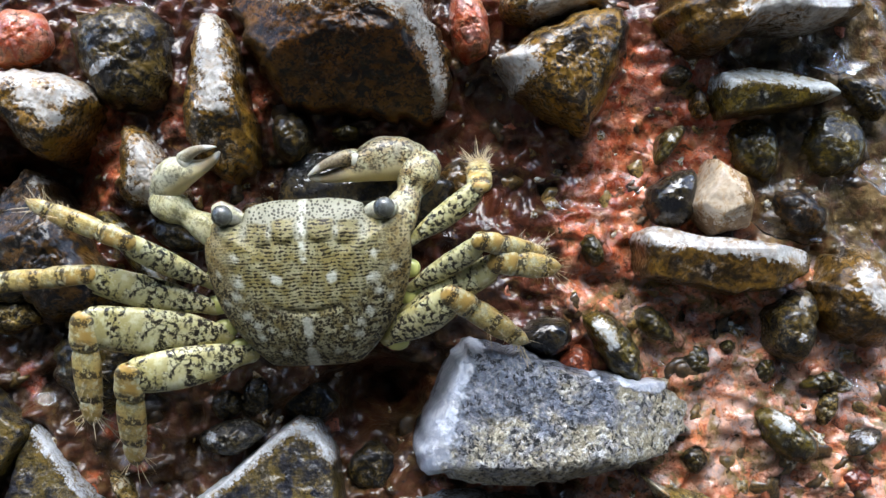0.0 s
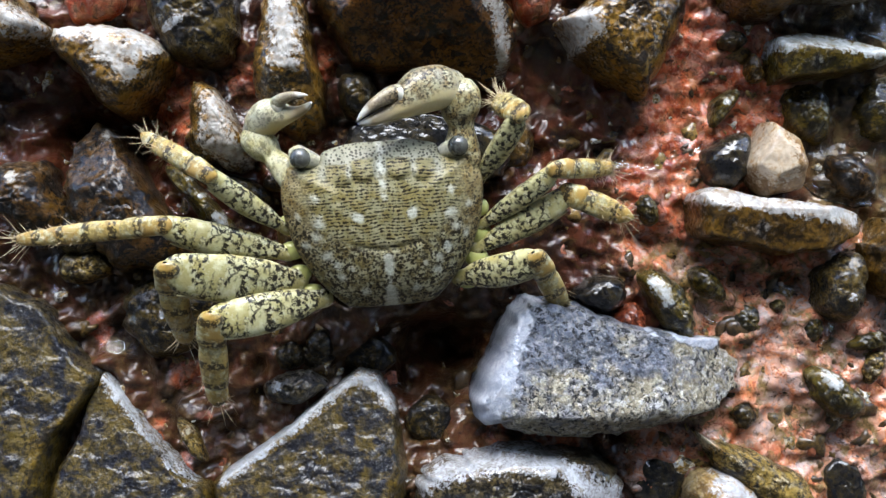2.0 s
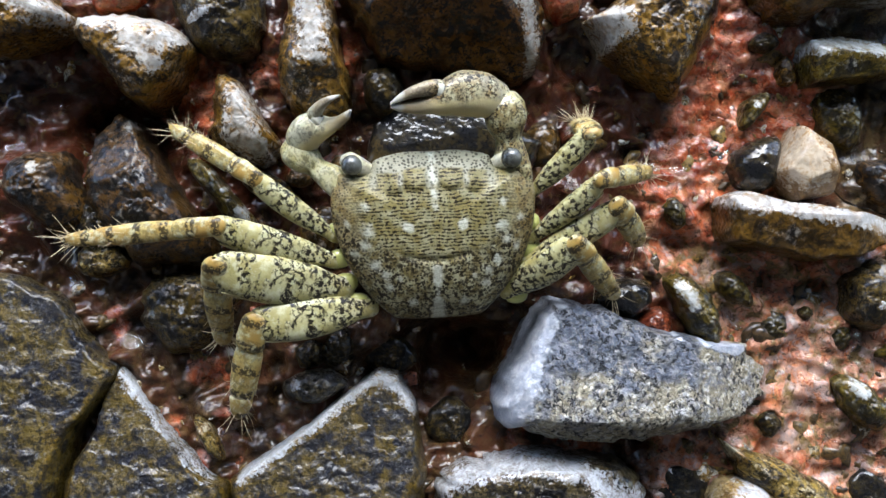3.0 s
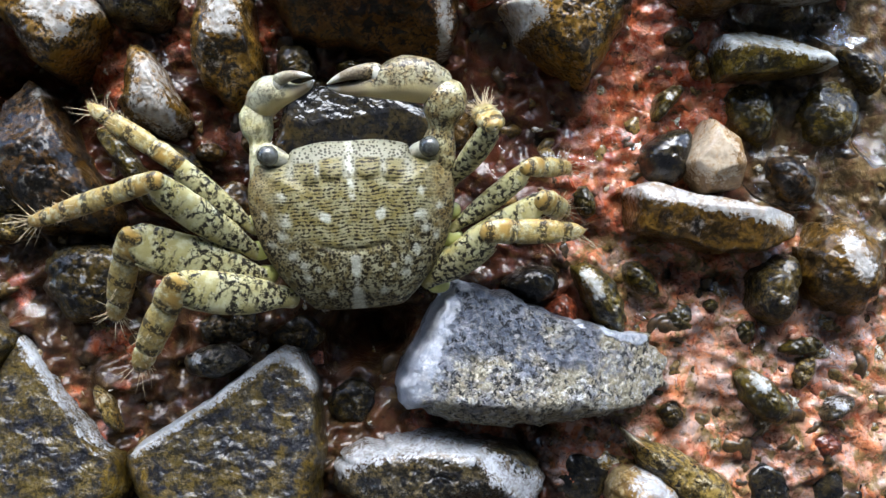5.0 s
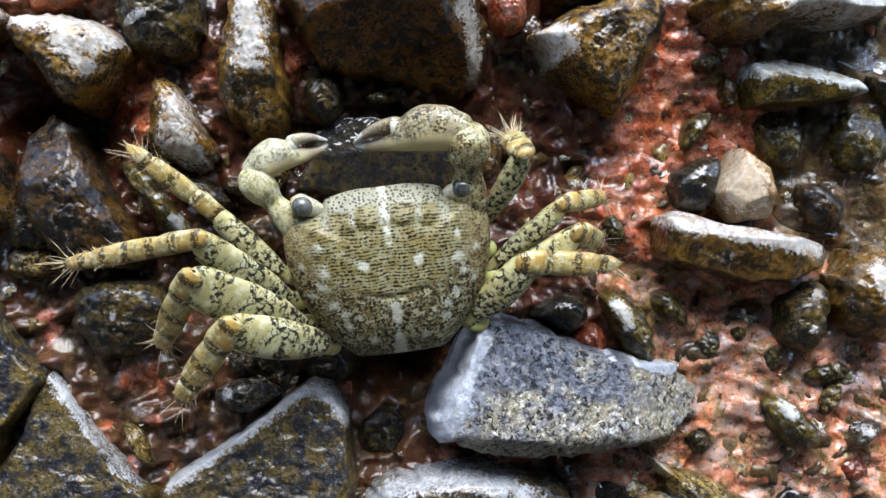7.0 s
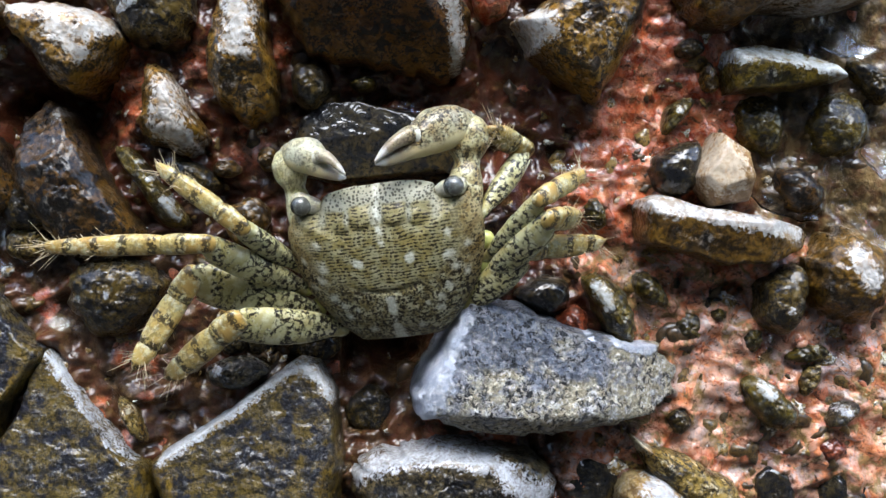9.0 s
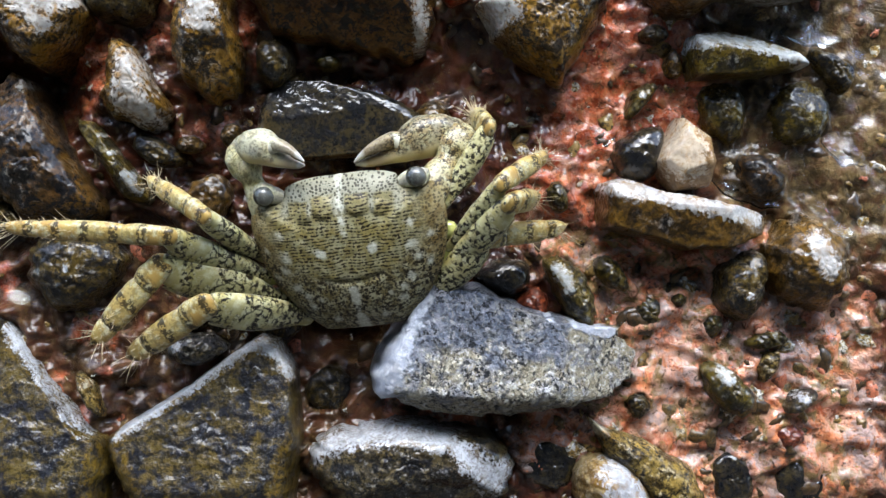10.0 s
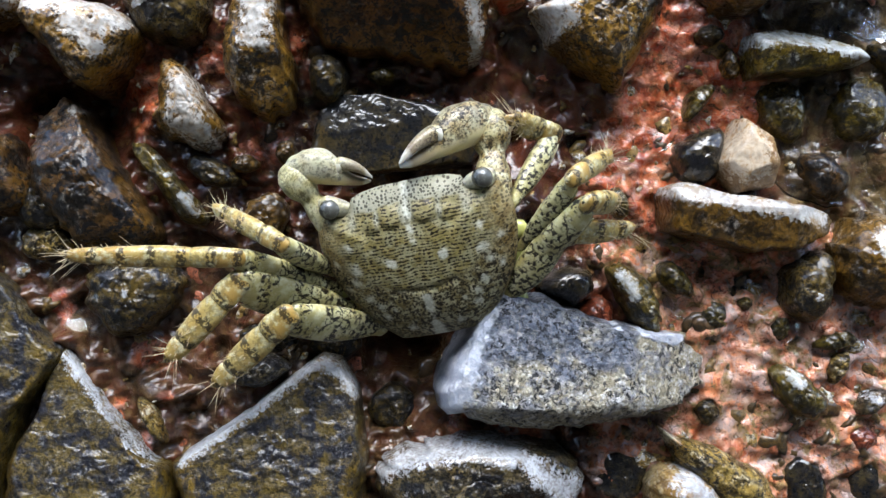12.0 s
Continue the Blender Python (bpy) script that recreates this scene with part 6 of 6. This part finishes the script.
    limb("left_third", (-12.6, -8.0, -2.0), 20.0,
         [(0, -0.895, 0.229, 0.382), (0.5, -0.940, 0.173, 0.295), (1, -0.924, 0.160, 0.349), (1.5, -0.911, 0.179, 0.372), (2, -0.872, 0.209, 0.443), (2.5, -0.899, 0.212, 0.383), (4.5, -0.757, 0.431, 0.491), (5, -0.880, 0.390, 0.270), (5.5, -0.885, 0.375, 0.276), (6, -0.793, 0.391, 0.467), (6.5, -0.741, 0.469, 0.480), (7, -0.687, 0.527, 0.500), (9, -0.803, 0.506, 0.314), (9.5, -0.701, 0.559, 0.444), (10, -0.680, 0.557, 0.476), (10.5, -0.677, 0.565, 0.472), (11, -0.822, 0.489, 0.294), (11.5, -0.696, 0.543, 0.470), (12, -0.612, 0.596, 0.521)],
         [(0, -0.085, -0.986, -0.146), (0.5, 0.209, -0.868, -0.451), (1, 0.140, -0.629, -0.765), (1.5, 0.048, -0.749, -0.661), (2, -0.030, -0.785, -0.619), (2.5, -0.017, -0.806, -0.592), (4.5, -0.381, -0.736, -0.560), (5, -0.345, -0.800, -0.490), (5.5, -0.320, -0.800, -0.508), (6, -0.300, -0.747, -0.593), (6.5, -0.346, -0.715, -0.607), (7, -0.483, -0.656, -0.580), (9, -0.581, -0.698, 0.418), (9.5, -0.733, -0.649, 0.205), (10, -0.760, -0.627, 0.171), (10.5, -0.738, -0.627, 0.248), (11, -0.717, -0.657, 0.235), (11.5, -0.757, -0.559, 0.338), (12, -0.812, -0.538, 0.227)])
    limb("left_hind", (-9.3, -10.8, -2.0), 17.5,
         [(0, -0.908, -0.014, 0.420), (0.5, -0.946, -0.033, 0.323), (1, -0.939, -0.059, 0.338), (1.5, -0.919, -0.018, 0.393), (2, -0.918, -0.046, 0.394), (2.5, -0.969, -0.085, 0.231), (4.5, -0.837, 0.232, 0.496), (5, -0.846, 0.237, 0.477), (5.5, -0.827, 0.223, 0.515), (6, -0.847, 0.179, 0.501), (6.5, -0.803, 0.275, 0.530), (7, -0.739, 0.361, 0.569), (9, -0.746, 0.368, 0.555), (9.5, -0.692, 0.420, 0.588), (10, -0.637, 0.442, 0.632), (10.5, -0.625, 0.454, 0.635), (11, -0.636, 0.433, 0.639), (11.5, -0.618, 0.439, 0.652), (12, -0.551, 0.505, 0.664)],
         [(0, -0.142, -0.945, -0.294), (0.5, -0.086, -0.945, -0.314), (1, -0.060, -0.880, -0.471), (1.5, -0.114, -0.874, -0.472), (2, -0.100, -0.881, -0.462), (2.5, -0.150, -0.939, -0.311), (4.5, -0.497, -0.785, -0.369), (5, -0.481, -0.787, -0.387), (5.5, -0.477, -0.788, -0.389), (6, -0.454, -0.793, -0.405), (6.5, -0.487, -0.764, -0.424), (7, -0.605, -0.673, -0.425), (9, -0.841, -0.529, -0.111), (9.5, -0.876, -0.473, -0.092), (10, -0.888, -0.454, -0.080), (10.5, -0.904, -0.425, -0.055), (11, -0.898, -0.436, -0.059), (11.5, -0.917, -0.396, -0.039), (12, -0.856, -0.515, 0.046)])
    limb("right_front", (14.0, 4.2, -2.0), 13.0,
         [(0, 0.811, 0.580, -0.081), (0.5, 0.677, 0.734, -0.049), (1, 0.457, 0.644, 0.613), (1.5, 0.471, 0.663, 0.582), (2, 0.450, 0.728, 0.517), (2.5, 0.695, 0.698, 0.173), (4.5, 0.463, 0.602, 0.650), (5, 0.436, 0.623, 0.650), (5.5, 0.441, 0.600, 0.667), (6, 0.426, 0.578, 0.696), (6.5, 0.428, 0.625, 0.653), (7, 0.439, 0.740, 0.510), (9, 0.535, 0.543, -0.647), (9.5, 0.542, 0.652, -0.530), (10, 0.598, 0.762, -0.247), (10.5, 0.551, 0.588, -0.592), (11, 0.567, 0.584, -0.581), (11.5, 0.485, 0.535, -0.692), (12, 0.547, 0.548, -0.633)],
         [(0, -0.041, 0.345, -0.938), (0.5, -0.183, 0.193, -0.964), (1, -0.091, 0.411, -0.907), (1.5, -0.094, 0.340, -0.936), (2, -0.295, 0.300, -0.907), (2.5, -0.034, 0.211, -0.977), (4.5, -0.122, 0.325, -0.938), (5, -0.118, 0.327, -0.938), (5.5, -0.112, 0.316, -0.942), (6, -0.074, 0.300, -0.951), (6.5, -0.071, 0.349, -0.934), (7, -0.109, 0.327, -0.939), (9, -0.505, 0.577, 0.642), (9.5, -0.545, 0.566, -0.619), (10, -0.314, 0.116, -0.942), (10.5, -0.715, 0.376, -0.590), (11, -0.778, 0.315, -0.543), (11.5, -0.565, 0.525, 0.637), (12, -0.653, 0.538, 0.533)])
    limb("right_second", (13.6, -2.5, -2.0), 14.5,
         [(0, 0.743, 0.508, 0.436), (0.5, 0.756, 0.497, 0.425), (1, 0.701, 0.496, 0.512), (1.5, 0.712, 0.504, 0.489), (2, 0.774, 0.540, 0.331), (2.5, 0.658, 0.603, 0.451), (4.5, 0.793, 0.589, 0.154), (5, 0.798, 0.585, 0.141), (5.5, 0.782, 0.572, 0.248), (6, 0.773, 0.557, 0.303), (6.5, 0.776, 0.572, 0.265), (7, 0.810, 0.570, 0.138), (9, 0.661, 0.654, 0.368), (9.5, 0.651, 0.719, 0.244), (10, 0.659, 0.693, 0.292), (10.5, 0.689, 0.676, 0.261), (11, 0.682, 0.667, 0.299), (11.5, 0.666, 0.682, 0.303), (12, 0.679, 0.677, 0.283)],
         [(0, 0.737, -0.291, -0.610), (0.5, 0.696, -0.057, -0.715), (1, 0.846, -0.139, -0.515), (1.5, 0.966, -0.072, -0.247), (2, 0.844, -0.071, -0.531), (2.5, 0.784, 0.076, -0.616), (4.5, 0.684, -0.069, -0.726), (5, 0.674, -0.042, -0.738), (5.5, 0.637, -0.044, -0.769), (6, 0.666, -0.074, -0.742), (6.5, 0.687, -0.024, -0.726), (7, 0.694, -0.032, -0.719), (9, 0.544, 0.037, -0.838), (9.5, 0.567, 0.089, -0.819), (10, 0.553, 0.090, -0.828), (10.5, 0.522, 0.031, -0.853), (11, 0.529, 0.028, -0.848), (11.5, 0.452, -0.014, -0.892), (12, 0.482, -0.020, -0.876)])
    limb("right_third", (12.8, -5.8, -2.0), 16.0,
         [(0, 0.849, 0.459, 0.262), (0.5, 0.883, 0.452, 0.124), (1, 0.854, 0.464, 0.237), (1.5, 0.846, 0.473, 0.245), (2, 0.874, 0.456, 0.169), (2.5, 0.803, 0.510, 0.309), (4.5, 0.890, 0.429, 0.156), (5, 0.886, 0.437, 0.153), (5.5, 0.895, 0.420, 0.150), (6, 0.902, 0.399, 0.167), (6.5, 0.888, 0.431, 0.159), (7, 0.882, 0.449, 0.144), (9, 0.704, 0.610, 0.363), (9.5, 0.686, 0.679, 0.261), (10, 0.692, 0.656, 0.302), (10.5, 0.766, 0.592, 0.253), (11, 0.769, 0.574, 0.282), (11.5, 0.741, 0.597, 0.308), (12, 0.749, 0.590, 0.301)],
         [(0, 0.875, -0.211, -0.436), (0.5, 0.954, -0.290, -0.081), (1, 0.960, -0.276, 0.039), (1.5, 0.949, -0.313, 0.049), (2, 0.899, -0.429, 0.082), (2.5, 0.587, -0.737, -0.335), (4.5, 0.507, -0.281, -0.815), (5, 0.517, -0.265, -0.814), (5.5, 0.482, -0.284, -0.829), (6, 0.484, -0.309, -0.819), (6.5, 0.514, -0.262, -0.817), (7, 0.513, -0.301, -0.804), (9, 0.394, -0.281, -0.875), (9.5, 0.394, -0.216, -0.893), (10, 0.374, -0.235, -0.897), (10.5, 0.334, -0.323, -0.885), (11, 0.341, -0.310, -0.887), (11.5, 0.348, -0.334, -0.876), (12, 0.393, -0.333, -0.857)])
    limb("right_hind", (9.8, -9.8, -2.0), 13.0,
         [(0, 0.771, 0.533, 0.347), (0.5, 0.794, 0.531, 0.296), (1, 0.829, 0.540, 0.147), (1.5, 0.930, 0.289, 0.229), (2, 0.858, 0.204, 0.472), (2.5, 0.805, 0.405, 0.433), (4.5, 0.633, 0.637, 0.440), (5, 0.700, 0.561, 0.442), (5.5, 0.707, 0.553, 0.441), (6, 0.685, 0.545, 0.483), (6.5, 0.668, 0.597, 0.444), (7, 0.685, 0.633, 0.361), (9, 0.740, 0.660, 0.132), (9.5, 0.701, 0.706, 0.103), (10, 0.706, 0.693, 0.146), (10.5, 0.764, 0.642, 0.070), (11, 0.771, 0.634, 0.055), (11.5, 0.703, 0.688, 0.180), (12, 0.708, 0.690, 0.152)],
         [(0, 0.725, -0.601, -0.337), (0.5, 0.723, -0.674, -0.153), (1, 0.731, -0.655, -0.190), (1.5, 0.351, -0.893, -0.282), (2, 0.382, -0.722, -0.577), (2.5, 0.401, -0.691, -0.602), (4.5, 0.964, -0.165, -0.207), (5, 0.978, -0.074, -0.196), (5.5, 0.970, -0.126, -0.210), (6, 0.962, -0.148, -0.231), (6.5, 0.972, -0.120, -0.204), (7, 0.977, -0.159, -0.140), (9, 0.839, -0.179, -0.514), (9.5, 0.873, -0.119, -0.473), (10, 0.865, -0.138, -0.482), (10.5, 0.808, -0.247, -0.535), (11, 0.801, -0.267, -0.535), (11.5, 0.779, -0.261, -0.570), (12, 0.807, -0.265, -0.527)])
    limb("left_claw", (-12.2, 6.0, -1.0), 10.5,
         [(0, -0.785, 0.608, -0.118), (0.5, -0.644, 0.658, -0.391), (1, -0.650, 0.556, -0.519), (1.5, -0.395, 0.756, -0.522), (2, -0.540, 0.730, -0.419), (2.5, -0.771, 0.507, -0.384), (4.5, -0.035, 0.999, 0.027), (5, -0.059, 0.965, -0.255), (5.5, -0.103, 0.884, -0.457), (6, -0.133, 0.890, -0.436), (6.5, -0.196, 0.971, -0.134), (7, -0.518, 0.856, 0.010), (9, -0.042, 0.990, -0.134), (9.5, -0.012, 0.987, -0.158), (10, -0.173, 0.983, -0.054), (10.5, -0.447, 0.849, 0.283), (11, -0.027, 0.937, 0.349), (11.5, -0.013, 0.956, 0.293), (12, -0.345, 0.938, -0.031)],
         [(0, 0.801, 0.551, 0.234), (0.5, 0.548, 0.835, -0.048), (1, 0.407, 0.909, 0.087), (1.5, 0.735, 0.393, 0.553), (2, 0.758, 0.354, 0.548), (2.5, 0.674, 0.514, 0.530), (4.5, 0.739, 0.281, 0.612), (5, 0.735, 0.327, 0.595), (5.5, 0.778, 0.251, 0.576), (6, 0.693, 0.169, 0.701), (6.5, 0.714, 0.094, 0.694), (7, 0.956, 0.287, -0.062), (9, 0.802, -0.229, 0.551), (9.5, 0.841, -0.102, 0.531), (10, 0.879, -0.189, 0.439), (10.5, 0.934, -0.271, -0.235), (11, 0.436, -0.546, -0.715), (11.5, 0.801, -0.367, 0.473), (12, 0.927, -0.350, -0.131)])
    limb("right_claw", (12.2, 6.0, -1.0), 12.0,
         [(0, 0.326, 0.745, -0.582), (0.5, -0.004, 0.999, -0.042), (1, 0.072, 0.984, -0.161), (1.5, 0.410, 0.800, -0.400), (2, -0.023, 0.999, 0.031), (2.5, -0.165, 0.985, 0.044), (4.5, 0.050, 0.998, 0.048), (5, 0.147, 0.987, 0.069), (5.5, 0.101, 0.993, -0.063), (6, 0.362, 0.854, -0.375), (6.5, 0.265, 0.889, -0.374), (7, 0.017, 0.945, 0.325), (9, 0.115, 0.881, -0.459), (9.5, -0.111, 0.976, -0.187), (10, 0.412, 0.557, -0.721), (10.5, -0.139, 0.677, -0.723), (11, -0.090, 0.733, -0.674), (11.5, 0.422, 0.472, -0.774), (12, 0.043, 0.794, -0.607)],
         [(0, -0.973, -0.053, 0.227), (0.5, -0.922, -0.030, -0.387), (1, -0.833, -0.019, 0.553), (1.5, -0.996, -0.015, -0.088), (2, -0.883, -0.226, 0.410), (2.5, -0.909, -0.059, 0.412), (4.5, -0.982, 0.052, -0.179), (5, -0.996, 0.083, 0.019), (5.5, -0.943, 0.025, 0.333), (6, -0.998, 0.056, 0.034), (6.5, -0.999, -0.019, 0.037), (7, -0.943, 0.018, -0.332), (9, -0.734, -0.079, 0.675), (9.5, -0.944, -0.229, -0.239), (10, -0.957, -0.069, 0.281), (10.5, -0.584, -0.108, 0.804), (11, -0.652, -0.116, 0.749), (11.5, -0.964, -0.060, 0.261), (12, -0.724, -0.074, 0.686)])


motions()
